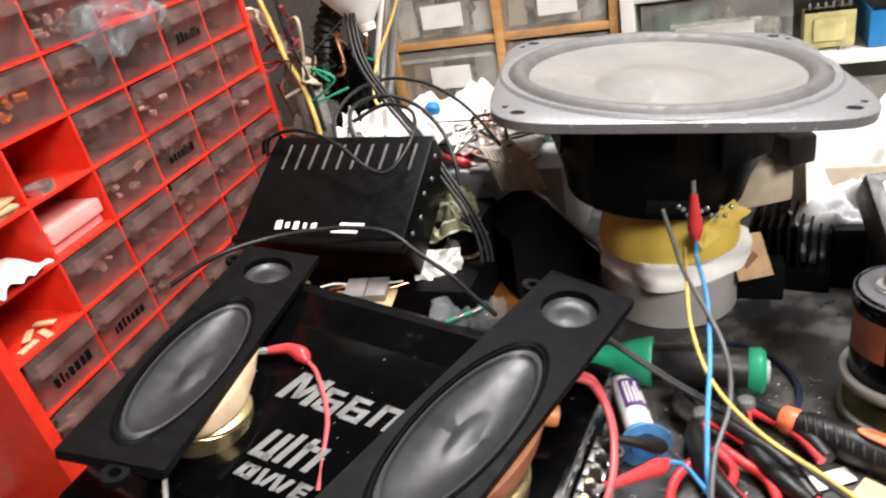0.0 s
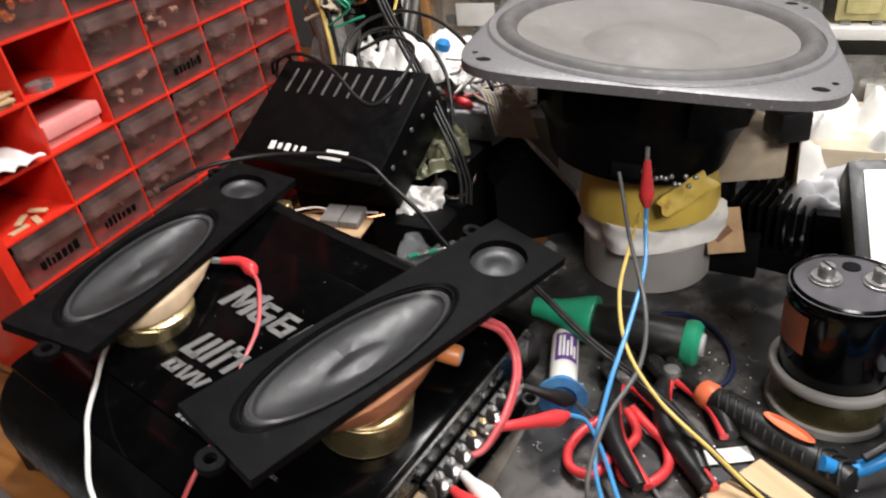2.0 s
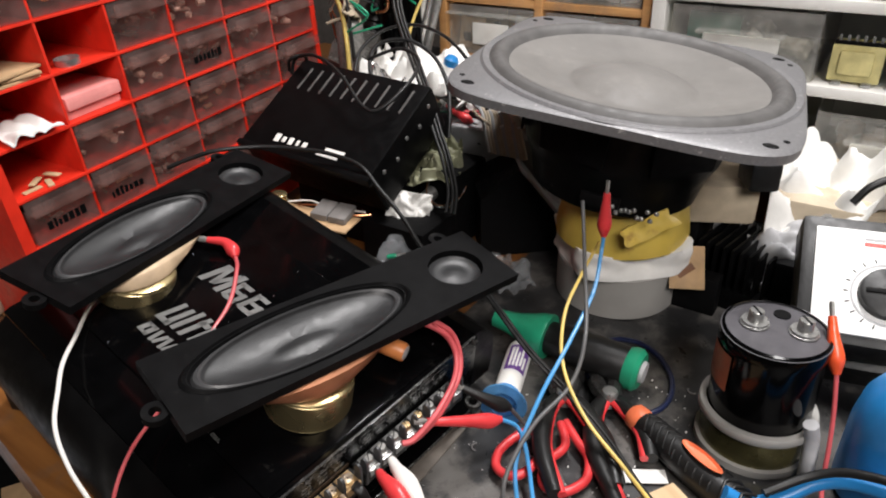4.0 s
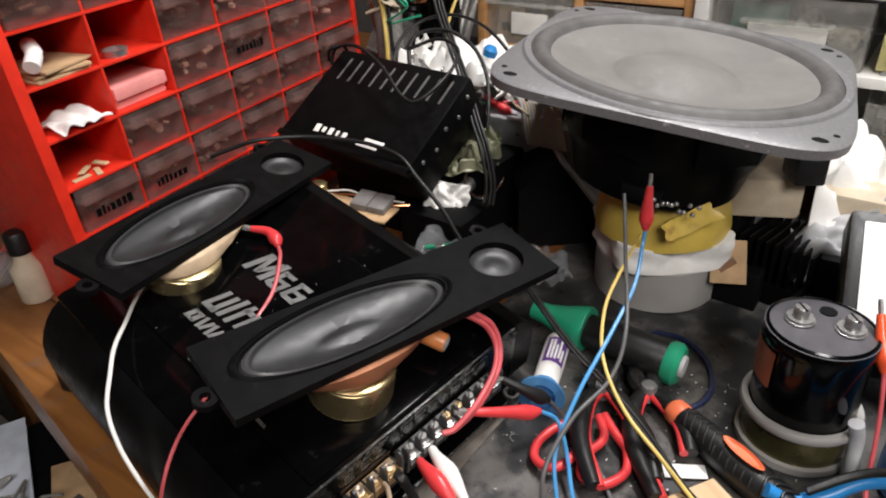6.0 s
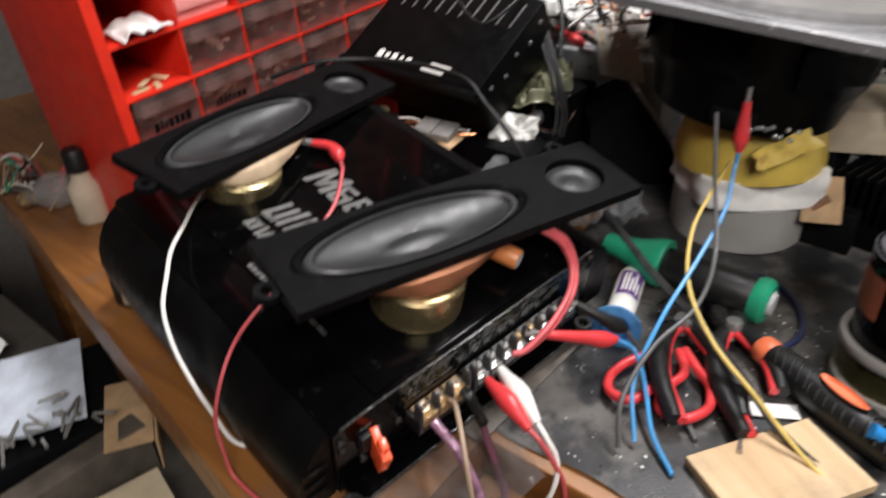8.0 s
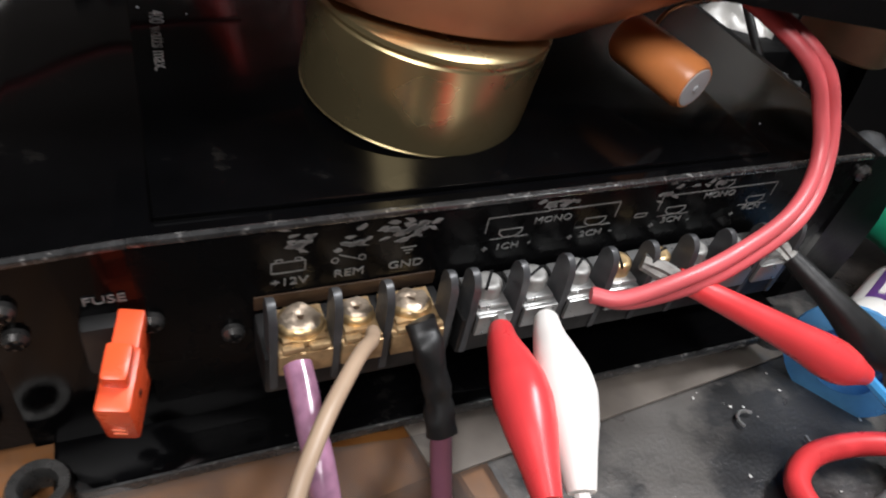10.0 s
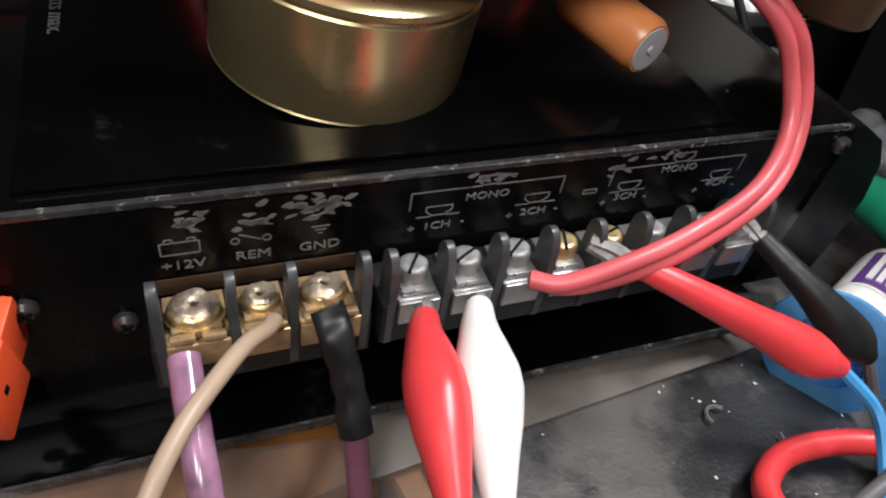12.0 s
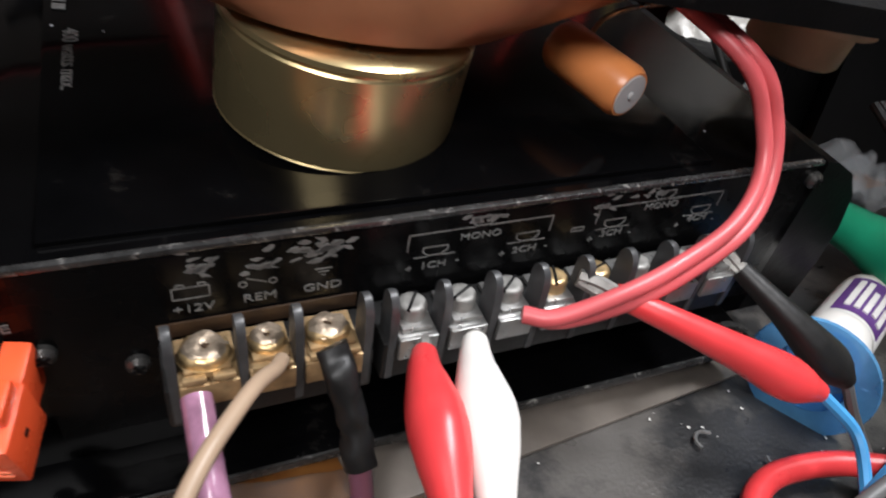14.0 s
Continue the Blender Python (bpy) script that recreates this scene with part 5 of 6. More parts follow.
# ---- tools on the mat ----
sd = thing("desoldering_pump", "black tool with a flared green nose and a green end ring", "tool", frame_of((0.2225, -0.0945, 0.0215), (0.000, 0.08, 0.003), (0, 0, 1)) @ pose(0, 0, 0, 0, 90, 0))
part("barrel", lathe([(0, 0.004), (0.0135, 0.004), (0.0145, 0.006), (0.0145, 0.05), (0.0135, 0.056), (0.0125, 0.06), (0.0125, 0.068), (0, 0.068)], 36), M["blackrub"], sd)
part("end_ring", lathe([(0.006, -0.006), (0.013, -0.006), (0.0158, -0.003), (0.0158, 0.002), (0.0145, 0.005), (0.006, 0.005)], 36), M["green"], sd, "green plastic ring")
part("end_cap", lathe([(0, -0.0085), (0.0075, -0.0085), (0.0085, -0.006), (0.0085, 0.0)], 28), M["greypaper"], sd, "pale grey end disc")
part("nose", lathe([(0, 0.066), (0.0172, 0.066), (0.0178, 0.068), (0.0165, 0.074), (0.0115, 0.088), (0.0085, 0.1), (0.0075, 0.112), (0, 0.113)], 36), M["green"], sd, "flared green plastic nose")
for k in range(3):
    part("grip_window", box(-0.004, 0.004, -0.0150, -0.0138, 0.018 + 0.012 * k, 0.026 + 0.012 * k, 0.0006), M["dark"], sd)
solid("cable_ring", tube([(0.043 * math.cos(a), 0.03 * math.sin(a), 0) for a in [2 * math.pi * k / 12 for k in range(13)]], 0.002, 8, 6), M["navy"], "dark blue cord lying in a ring", "cord", pose(0.236, -0.088, 0.0045, 0, 0, 30))

# screwdriver with orange and black grip
dv = thing("screwdriver", "screwdriver with a black and orange ribbed grip", "screwdriver", frame_of((0.1855, -0.1105, 0.0135), (-0.0245, -0.0453, 0.0), (0, 0, 1)) @ pose(0, 0, 0, 0, 90, 0) @ Matrix.Diagonal((0.82, 0.82, 0.74, 1)))
part("shaft", lathe([(0, -0.06), (0.0018, -0.06), (0.0024, -0.056), (0.0024, 0.002), (0, 0.002)], 14), M["silver"], dv)
part("collar", lathe([(0, -0.004), (0.0085, -0.004), (0.0105, -0.0015), (0.0110, 0.007), (0.0100, 0.011), (0, 0.011)], 30), M["orange"], dv, "orange collar")
part("grip", lathe([(0, 0.009), (0.0100, 0.009), (0.0108, 0.016), (0.0118, 0.03), (0.0132, 0.05), (0.0138, 0.075), (0.0130, 0.1), (0.0115, 0.125), (0, 0.130)], 36), M["blackrub"], dv)
for k in range(14):
    z = 0.015 + 0.0078 * k
    r = 0.0108 + 0.00005 * 7.8 * k if k < 8 else 0.0134
    if 0.053 < z < 0.098:
        for s in (-1, 1):
            part("grip_rib", tube([(-r * math.cos(a), s * r * math.sin(a), z + 0.004 * (a - 0.55)) for a in (0.62, 0.9, 1.2)], 0.0013, 8, 4), M["blackrub"], dv)
    else:
        part("grip_rib", tube([(-r * math.cos(a), r * math.sin(a), z + 0.006 * abs(a)) for a in (-1.1, -0.75, -0.4, 0.0, 0.4, 0.75, 1.1)], 0.0014, 8, 3), M["blackrub"], dv)
part("grip_inlay", lathe([(0, 0.0004), (0.8, 0.0002), (1.0, -0.002)], 30, sx=0.0052, sy=0.021, m=pose(-0.0142, 0.0, 0.075, 90, 0, 90)), M["orange"], dv, "orange grip inlay")


def pliers(m, handles, red_inside, label, rings=False):
    """Pivot at the origin, jaws towards +x, two handles given as paths."""
    g = thing("pliers", label, "pliers", m, group="hand tools on the mat")
    for s in (-1, 1):
        part("jaw", tube([(0.0, 0.002 * s, 0), (0.015, 0.006 * s, 0), (0.032, 0.0015 * s, 0)], 0.005, 8, 6, taper=[0.006, 0.0065, 0.0025]), M["darkscrew"], g)
    part("pivot", lathe([(0, 0.0075), (0.005, 0.007), (0.006, 0.005), (0.006, -0.005), (0, -0.005)], 22), M["silver"], g)
    for pts in handles:
        part("handle", tube(pts, 0.0062, 12, 8, taper=[0.0042, 0.0062, 0.0066, 0.006, 0.0046]), M["blackrub"], g, "black rubber handle")
        part("handle_liner", tube([(x, y - 0.0042 * (1 if y > 0 else -1), z) for x, y, z in pts], 0.0028, 10, 8), M["redclip"], g, "red handle liner")
    return g


pliers(frame_of((0.178, -0.062, 0.014), (0.8, 0.42, 0.0), (0, 0, 1)), [[(0, 0.004, 0), (-0.018, 0.013, 0.001), (-0.05, 0.017, 0.001), (-0.085, 0.010, -0.001)], [(0, -0.004, 0), (-0.015, -0.012, 0.001), (-0.045, -0.024, 0), (-0.075, -0.027, -0.003)]], True, "wire cutters with black and red handles")
pliers(frame_of((0.195, -0.088, 0.012), (0.8, 0.5, 0.0), (0, 0, 1)), [[(0, 0.004, 0), (-0.02, 0.014, 0.0), (-0.05, 0.018, 0.0), (-0.09, 0.012, -0.001)], [(0, -0.004, 0), (-0.02, -0.013, 0), (-0.035, -0.017, 0), (-0.055, -0.016, -0.001)]], True, "second pair of pliers with black and red handles")
sc = thing("scissors", "small scissors with red plastic finger rings", "scissors", Matrix())
part("finger_ring", tube([(0.146, -0.060, 0.012), (0.132, -0.050, 0.010), (0.115, -0.046, 0.009), (0.103, -0.050, 0.0085), (0.100, -0.060, 0.0085), (0.107, -0.068, 0.009), (0.124, -0.070, 0.010), (0.146, -0.064, 0.012)], 0.0030, 10), M["redclip"], sc)
part("finger_ring", tube([(0.155, -0.070, 0.012), (0.140, -0.080, 0.010), (0.122, -0.076, 0.0085), (0.106, -0.081, 0.008), (0.106, -0.094, 0.008), (0.122, -0.102, 0.008), (0.138, -0.097, 0.009), (0.147, -0.086, 0.010), (0.158, -0.072, 0.012)], 0.0030, 10), M["redclip"], sc)
part("blade", tube([(0.15, -0.064, 0.012), (0.175, -0.056, 0.010), (0.205, -0.05, 0.006)], 0.003, 6, 6, taper=[0.004, 0.003, 0.001]), M["silver"], sc)
solid("plywood_scrap", box(-0.038, 0.04, -0.024, 0.024, 0, 0.006, 0.0008), M["rawwood"], "pale plywood offcut lying on the mat", "wood", pose(0.101, -0.147, 0.003, 0, 0, -32))
solid("paper_slip", box(-0.013, 0.013, -0.0055, 0.0055, 0, 0.0006), M["paper"], "narrow white paper slip lying on the mat", "paper", pose(0.148, -0.131, 0.0035, 0, 0, -60))
solid("steel_rod", tube([(0.16, -0.105, 0.004), (0.13, -0.118, 0.004), (0.1, -0.128, 0.0105)], 0.0014, 8), M["silver"], "bright steel rod on the mat", "rod")

# glue tube with a purple label
ty = Vector((0.052, 0.0165, -0.004))
tubeg = thing("glue_tube", "clear syringe tube with a white and purple label", "tube", frame_of((0.1585, -0.0265, 0.0145), ty, (0, 0, 1)) @ pose(0, 0, 0, 0, 90, 0) @ Matrix.Diagonal((0.92, 0.92, 1, 1)))
part("barrel", lathe([(0.0, 0.0), (0.0096, 0.0), (0.0102, 0.001), (0.0102, 0.056), (0.0085, 0.06), (0.004, 0.062), (0.0035, 0.07), (0, 0.07)], 32), M["white"], tubeg)
part("label", lathe([(0.0104, 0.016), (0.0104, 0.052)], 32), M["paper"], tubeg, "white printed label")
lab = part("label_band", lathe([(0.0106, 0.018), (0.0106, 0.05)], 40), M["purple"], tubeg, "purple printed band")
bm = bmesh.new(); bm.from_mesh(lab.data)
bmesh.ops.delete(bm, geom=[v for v in bm.verts if not 140 < math.degrees(math.atan2(v.co.y, v.co.x)) % 360 < 250], context="VERTS")
bm.to_mesh(lab.data); bm.free()
for k, (a, z0, z1) in enumerate(((165, 0.022, 0.046), (180, 0.022, 0.046), (195, 0.022, 0.040), (210, 0.024, 0.046), (225, 0.022, 0.036))):
    c, s_ = math.cos(math.radians(a)), math.sin(math.radians(a))
    part("label_line", box(-0.0004, 0.0004, -0.0009, 0.0009, z0, z1, m=pose(0.0107 * c, 0.0107 * s_, 0, 0, 0, a)), M["paper"], tubeg)
part("flange", lathe([(0.0105, -0.012), (0.0178, -0.012), (0.0182, -0.011), (0.0174, -0.010), (0.0112, -0.0085), (0.0108, 0.0), (0.0105, -0.012)], 40), M["shine"], tubeg, "pale clear flange")
part("plunger_cup", lathe([(0.0104, -0.012), (0.0098, -0.002), (0, -0.0015)], 32), M["shine"], tubeg, "translucent blue inside")
# blue bottle and a blue-taped cable at the edge of the bench
bl = thing("blue_bottle", "bright blue plastic bottle standing beside the capacitor", "bottle", pose(0.212, -0.258, 0.002))
part("bottle_body", lathe([(0, 0), (0.028, 0), (0.0315, 0.003), (0.032, 0.01), (0.0315, 0.05), (0.0285, 0.068), (0.022, 0.08), (0.0145, 0.086), (0.0145, 0.092), (0, 0.092)], 44), M["bluep"], bl)
part("bottle_neck", lathe([(0, 0.09), (0.0165, 0.09), (0.0165, 0.104), (0.015, 0.106), (0, 0.106)], 36), M["bluep"], bl)
wire([(0.141, -0.177, 0.024), (0.146, -0.190, 0.018), (0.158, -0.205, 0.020), (0.170, -0.219, 0.028), (0.174, -0.234, 0.034), (0.170, -0.255, 0.040), (0.165, -0.285, 0.045)], 0.0042, M["bluep"], "thick cable wrapped in blue tape", category="cable")
wire([(0.15, -0.196, 0.026), (0.166, -0.214, 0.034), (0.171, -0.230, 0.042), (0.168, -0.252, 0.050), (0.162, -0.285, 0.056)], 0.0026, M["blackrub"], "black cable bound to a blue one", category="cable")
wire([(0.195, -0.214, 0.005), (0.2, -0.212, 0.03), (0.198, -0.209, 0.045)], 0.0045, M["greypaper"], "grey sleeve beside the capacitor", name="sleeve", category="cable")

# debris on the mat, too small to pick apart
rng = random.Random(77)
b = bmesh.new()
for _ in range(240):
    x, y = rng.uniform(0.045, 0.24), rng.uniform(-0.20, 0.0)
    s = rng.choice((0.0002, 0.0003, 0.0004, 0.0005, 0.0008))
    box(-s, s, -s * rng.uniform(0.3, 1), s * 0.6, 0, s * 0.5, bm=b, m=pose(x, y, 0.0024, rng.uniform(-15, 15), 0, rng.uniform(0, 180)))
solid("debris", b, M["paper"], "pale crumbs and wire ends scattered on the mat", "debris", kind="stuff")
for x, y, a in ((0.115, -0.029, 20), (0.243, -0.133, 60), (0.128, -0.041, 120)):
    solid("wire_offcut", tube([(0.0035 * math.cos(t), 0.0035 * math.sin(t), 0) for t in (0.3, 1.0, 1.7, 2.4, 3.0)], 0.0005, 6, 5), M["silver"], "curled bright wire offcut on the mat", "wire", pose(x, y, 0.0034, 0, 0, a), group="wire offcuts")
solid("grey_card", box(0.028, 0.152, -0.0135, 0.012, 0.0024, 0.0034, 0.0003), mat("grey_brown_card", (0.13, 0.112, 0.095), 0.6, var=0.2, scale=90), "flat grey-brown card under the amplifier", "card")
solid("film_sheet", crumple(0.085, 0.055, 0.006, 40, 3.0, 20, 16, 0.0005), M["sheet"], "dusty grey plastic film under the amplifier", "film", pose(-0.004, -0.022, 0.0015, 0, 0, -10))


# ---- clutter between the cabinets ----
M["chrome_film"] = mat("foil", (0.75, 0.74, 0.72), 0.2, metal=0.8, var=0.2, bump=0.6, bscale=120)
M["brownjunk"] = mat("brown_coil", (0.12, 0.05, 0.03), 0.4, var=0.5, scale=150)
M["lampshade"] = mat("white_enamel_shade", (0.78, 0.76, 0.72), 0.35, var=0.05)
M["olive"] = mat("olive_bag", (0.22, 0.22, 0.14), 0.4, var=0.3)
M["redbrown"] = mat("red_brown_box", (0.25, 0.03, 0.025), 0.4, var=0.3)

# white lampshade hanging nose down behind
shade = thing("lampshade", "white cone lampshade tilted nose down behind the bench", "lamp", frame_of((0.475, 0.262, 0.235), (0.05, 0.18, 0.98), (-1, 0, 0)) @ pose(0, 0, 0, 0, 90, 0))
part("shade", lathe([(0.004, 0.0), (0.02, 0.018), (0.046, 0.055), (0.062, 0.1), (0.0605, 0.1), (0.0445, 0.056), (0.018, 0.02), (0.002, 0.003)], 40), M["lampshade"], shade)
part("socket", lathe([(0, -0.004), (0.008, -0.003), (0.009, 0.004), (0.004, 0.006)], 20), M["lampshade"], shade)
solid("flexible_hose", tube([(0.50, 0.345, 0.16), (0.495, 0.33, 0.2), (0.49, 0.318, 0.235), (0.495, 0.30, 0.27), (0.5, 0.29, 0.32)], 0.014, 14, 10, taper=[0.0145 if k % 2 else 0.0115 for k in range(41)]), M["blackrub"], "black corrugated hose behind the bench", "hose")
solid("black_jar", lathe([(0, 0), (0.024, 0), (0.025, 0.004), (0.025, 0.06), (0.02, 0.07), (0, 0.07)], 32), M["gloss"], "glossy black jar among the clutter", "jar", pose(0.495, 0.30, 0.145))
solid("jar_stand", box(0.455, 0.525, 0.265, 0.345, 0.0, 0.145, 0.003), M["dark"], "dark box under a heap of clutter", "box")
hs = thing("finned_heat_sink", "grey finned heat sink lying among wires", "heat sink", pose(0.445, 0.335, 0.145, 25, -10, 20))
part("base", box(-0.03, 0.03, -0.02, 0.02, 0, 0.004, 0.001), M["zinc"], hs)
for k in range(10):
    part("fin", box(-0.029 + 0.0062 * k, -0.0272 + 0.0062 * k, -0.02, 0.02, 0.004, 0.022, 0.0004), M["zinc"], hs)
solid("heat_sink_box", box(0.405, 0.478, 0.30, 0.375, 0.0, 0.135, 0.003), M["redbrown"], "dark red-brown carton under a heat sink", "carton")
solid("crumpled_paper", crumple(0.1, 0.12, 0.045, 26, 11.0, 30, 30), M["paper"], "crumpled white papers heaped at the back", "paper", pose(0.435, 0.235, 0.128, 0, -14, 20))
solid("crumpled_paper", crumple(0.11, 0.13, 0.04, 24, 15.0, 30, 30), M["paper"], "loose white papers beside the drawer unit", "paper", pose(0.475, 0.145, 0.122, 4, -14, -12))
solid("white_carton", box(0.395, 0.53, 0.06, 0.265, 0.0, 0.105, 0.004), M["greypaper"], "low pale carton covered with papers", "carton")
solid("printed_bag", crumple(0.055, 0.05, 0.05, 34, 18.0), M["chrome_film"], "crinkled silver and pink bag", "bag", pose(0.395, 0.263, 0.115, 10, -25, 0))
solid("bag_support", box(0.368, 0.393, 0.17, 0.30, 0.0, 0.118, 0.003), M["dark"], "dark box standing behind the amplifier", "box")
solid("blue_plastic_clip", lathe([(0, -0.006), (0.012, -0.004), (0.0135, 0.002), (0.008, 0.007), (0, 0.008)], 20, sy=0.6), M["bluep"], "bright blue plastic clip on the papers", "clip", pose(0.428, 0.188, 0.158, 20, 10, 30))
for k, (y, z, c) in enumerate(((0.262, 0.20, "chrome_film"), (0.251, 0.205, "silver"), (0.272, 0.19, "white"))):
    solid("metal_tube", tube([(0.505, y + 0.02, z - 0.06), (0.512, y + 0.006, z), (0.52, y - 0.014, z + 0.07)], 0.005, 12, 6), M[c], "shiny tube leaning against the drawer unit", "tube", group="tubes by the drawer unit")
solid("silver_can", lathe([(0, 0), (0.014, 0), (0.015, 0.002), (0.015, 0.05), (0.012, 0.054), (0.004, 0.055), (0.004, 0.06), (0, 0.06)], 28), M["zinc"], "small grey metal can beside the red cabinet", "can", pose(0.425, 0.318, 0.135))
solid("beige_sleeve", crumple(0.035, 0.11, 0.03, 30, 4.0, 16, 26), M["beige"], "limp beige plastic sleeve hanging beside the cabinet", "sleeve", pose(0.43, 0.345, 0.225, 60, 30, 20))

CB = dict(category="cable", group="cables at the back")
wire([(0.44, 0.362, 0.30), (0.425, 0.342, 0.262), (0.415, 0.328, 0.225), (0.415, 0.318, 0.2), (0.405, 0.306, 0.17), (0.4, 0.302, 0.14), (0.395, 0.30, 0.12)], 0.0026, M["yellowwire"], "yellow flex hanging behind the cabinet", **CB)
wire([(0.45, 0.345, 0.31), (0.43, 0.33, 0.25), (0.415, 0.31, 0.21), (0.408, 0.3, 0.15)], 0.002, M["blackrub"], "black flex hanging behind the cabinet", **CB)
wire([(0.5, 0.225, 0.275), (0.495, 0.245, 0.235), (0.48, 0.262, 0.2), (0.462, 0.265, 0.168), (0.45, 0.25, 0.15)], 0.0016, M["yellowwire"], "pale yellow wire at the drawer unit", **CB)
# loops of black cable over the second amplifier
wire([(0.334, 0.322, 0.152), (0.336, 0.316, 0.168), (0.331, 0.29, 0.176), (0.321, 0.262, 0.176), (0.306, 0.228, 0.168), (0.292, 0.198, 0.152), (0.29, 0.18, 0.148), (0.305, 0.168, 0.158), (0.335, 0.168, 0.17), (0.362, 0.182, 0.178), (0.37, 0.21, 0.182), (0.358, 0.238, 0.172)], 0.0017, M["blackrub"], "black cable looped over the amplifier", **CB)
wire([(0.343, 0.325, 0.15), (0.347, 0.312, 0.163), (0.338, 0.308, 0.172), (0.33, 0.318, 0.168), (0.335, 0.326, 0.155)], 0.0017, M["blackrub"], "small black cable loop beside the cabinet", **CB)
wire([(0.352, 0.25, 0.128), (0.362, 0.262, 0.15), (0.382, 0.268, 0.172), (0.405, 0.255, 0.188), (0.418, 0.226, 0.194), (0.412, 0.19, 0.19), (0.398, 0.158, 0.18), (0.38, 0.13, 0.165), (0.35, 0.10, 0.145)], 0.0017, M["blackrub"], "black cable loop over the papers", **CB)
wire([(0.36, 0.225, 0.13), (0.37, 0.248, 0.158), (0.388, 0.25, 0.178), (0.402, 0.222, 0.182), (0.4, 0.19, 0.17), (0.385, 0.165, 0.15), (0.365, 0.15, 0.13), (0.35, 0.142, 0.11)], 0.002, M["blackrub"], "black cable loop over the papers", **CB)
for d in (0, 0.004, 0.009):
    wire([(0.47, 0.272 + d, 0.27), (0.43, 0.25 + d, 0.215), (0.40, 0.215 + d, 0.178), (0.37, 0.178 + d, 0.15), (0.345, 0.148 + d, 0.12), (0.33, 0.128 + d, 0.098), (0.315, 0.112 + d, 0.075), (0.3, 0.105 + d, 0.06)], 0.0017, M["blackrub"], "thin black cable running down between the amplifiers", **CB)
wire([(0.165, 0.316, 0.112), (0.18, 0.30, 0.119), (0.196, 0.283, 0.124), (0.225, 0.258, 0.122), (0.242, 0.225, 0.12), (0.25, 0.2, 0.1175), (0.252, 0.17, 0.112), (0.248, 0.148, 0.098), (0.242, 0.12, 0.08), (0.236, 0.1, 0.064), (0.234, 0.085, 0.05)], 0.0019, M["blackrub"], "black cable lying across the front of an amplifier", **CB)
# tangle of thin wires
rng = random.Random(31)
tang = [M["white"], M["redwire"], M["greywire"], M["tanwire"], M["beige"], M["blackrub"], M["green"], M["copper"]]
for k in range(28):
    c = Vector((rng.uniform(0.385, 0.47), rng.uniform(0.10, 0.23), rng.uniform(0.085, 0.145)))
    pts = [c + Vector((rng.gauss(0, 0.018), rng.gauss(0, 0.026), rng.gauss(0.004, 0.012))) for _ in range(5)]
    wire(pts, rng.choice((0.0009, 0.0012, 0.0016)), tang[k % 8], "thin loose wire in a tangled heap", group="tangled wires")
for k in range(14):
    c = Vector((rng.uniform(0.42, 0.50), rng.uniform(0.26, 0.36), rng.uniform(0.16, 0.235)))
    pts = [c + Vector((rng.gauss(0, 0.016), rng.gauss(0, 0.022), rng.gauss(0.0, 0.026))) for _ in range(5)]
    wire(pts, rng.choice((0.0009, 0.0012, 0.0018)), tang[(k * 3) % 8], "thin loose wire hanging behind the cabinet", group="hanging wires")
solid("olive_bag", crumple(0.06, 0.05, 0.035, 34, 22.0), M["olive"], "crinkled olive plastic bag behind the amplifier", "bag", pose(0.352, 0.158, 0.078, 0, -30, 20))
solid("bag_box", box(0.335, 0.392, 0.125, 0.168, 0.0, 0.08, 0.003), M["dark"], "small dark box under a plastic bag", "box")
for k in range(12):
    d = 0.0035 * k
    wire([(0.405 - d * 0.3, 0.148 - d, 0.128 - 0.001 * k), (0.395, 0.132 - d, 0.124), (0.384, 0.122 - d, 0.112), (0.376, 0.112 - d, 0.092)], 0.0022, M["beige"] if k % 3 else M["greypaper"], "flat grey ribbon strand beside the woofer", group="ribbon cable strands")

# black speaker box with a pale side behind the woofer stand
sb = thing("small_black_box", "black wedge-shaped box with a pale grey side panel", "box", frame_of((0.335, 0.098, 0.001), (0.62, -0.78, 0), (0, 0, 1)))
part("shell", prism([(0.0, 0.0), (0.085, 0.0), (0.085, 0.02), (0.035, 0.088), (0.0, 0.06)], 0.0, 0.07, 0.002, m=Matrix(((1, 0, 0, 0), (0, 0, 1, 0), (0, 1, 0, 0), (0, 0, 0, 1)))), M["dark"], sb)
part("side_sheet", box(0.0, 0.084, -0.003, 0.07, 0.0, 0.003, 0.0006, m=pose(0.036, 0, 0.0895, 0, 53, 0)), M["greypaper"], sb, "pale grey sheet")
solid("white_tissue", crumple(0.026, 0.042, 0.02, 40, 9.0), M["paper"], "crumpled white tissue wedged beside the amplifier", "tissue", pose(0.303, 0.158, 0.055, 20, -60, 10))
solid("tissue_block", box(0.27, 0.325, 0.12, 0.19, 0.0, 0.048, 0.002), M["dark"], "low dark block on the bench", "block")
cop = thing("copper_coil", "loose copper and silver wire coil", "coil", pose(0.345, 0.145, 0.05, 20, -20, 0))
for k in range(6):
    part("turn", tube([((0.016 + 0.0012 * k) * math.cos(a), (0.013 + 0.001 * k) * math.sin(a), 0.003 * k + 0.003 * math.sin(2 * a + k)) for a in [2 * math.pi * q / 10 for q in range(11)]], 0.0006, 6, 5), M["copper"] if k % 2 else M["silver"], cop)
part("cell", lathe([(0, -0.02), (0.0065, -0.02), (0.007, -0.019), (0.007, 0.019), (0.0065, 0.02), (0, 0.02)], 20, m=pose(0.0, 0.01, 0.006, 90, 0, 80)), M["silver"], cop)
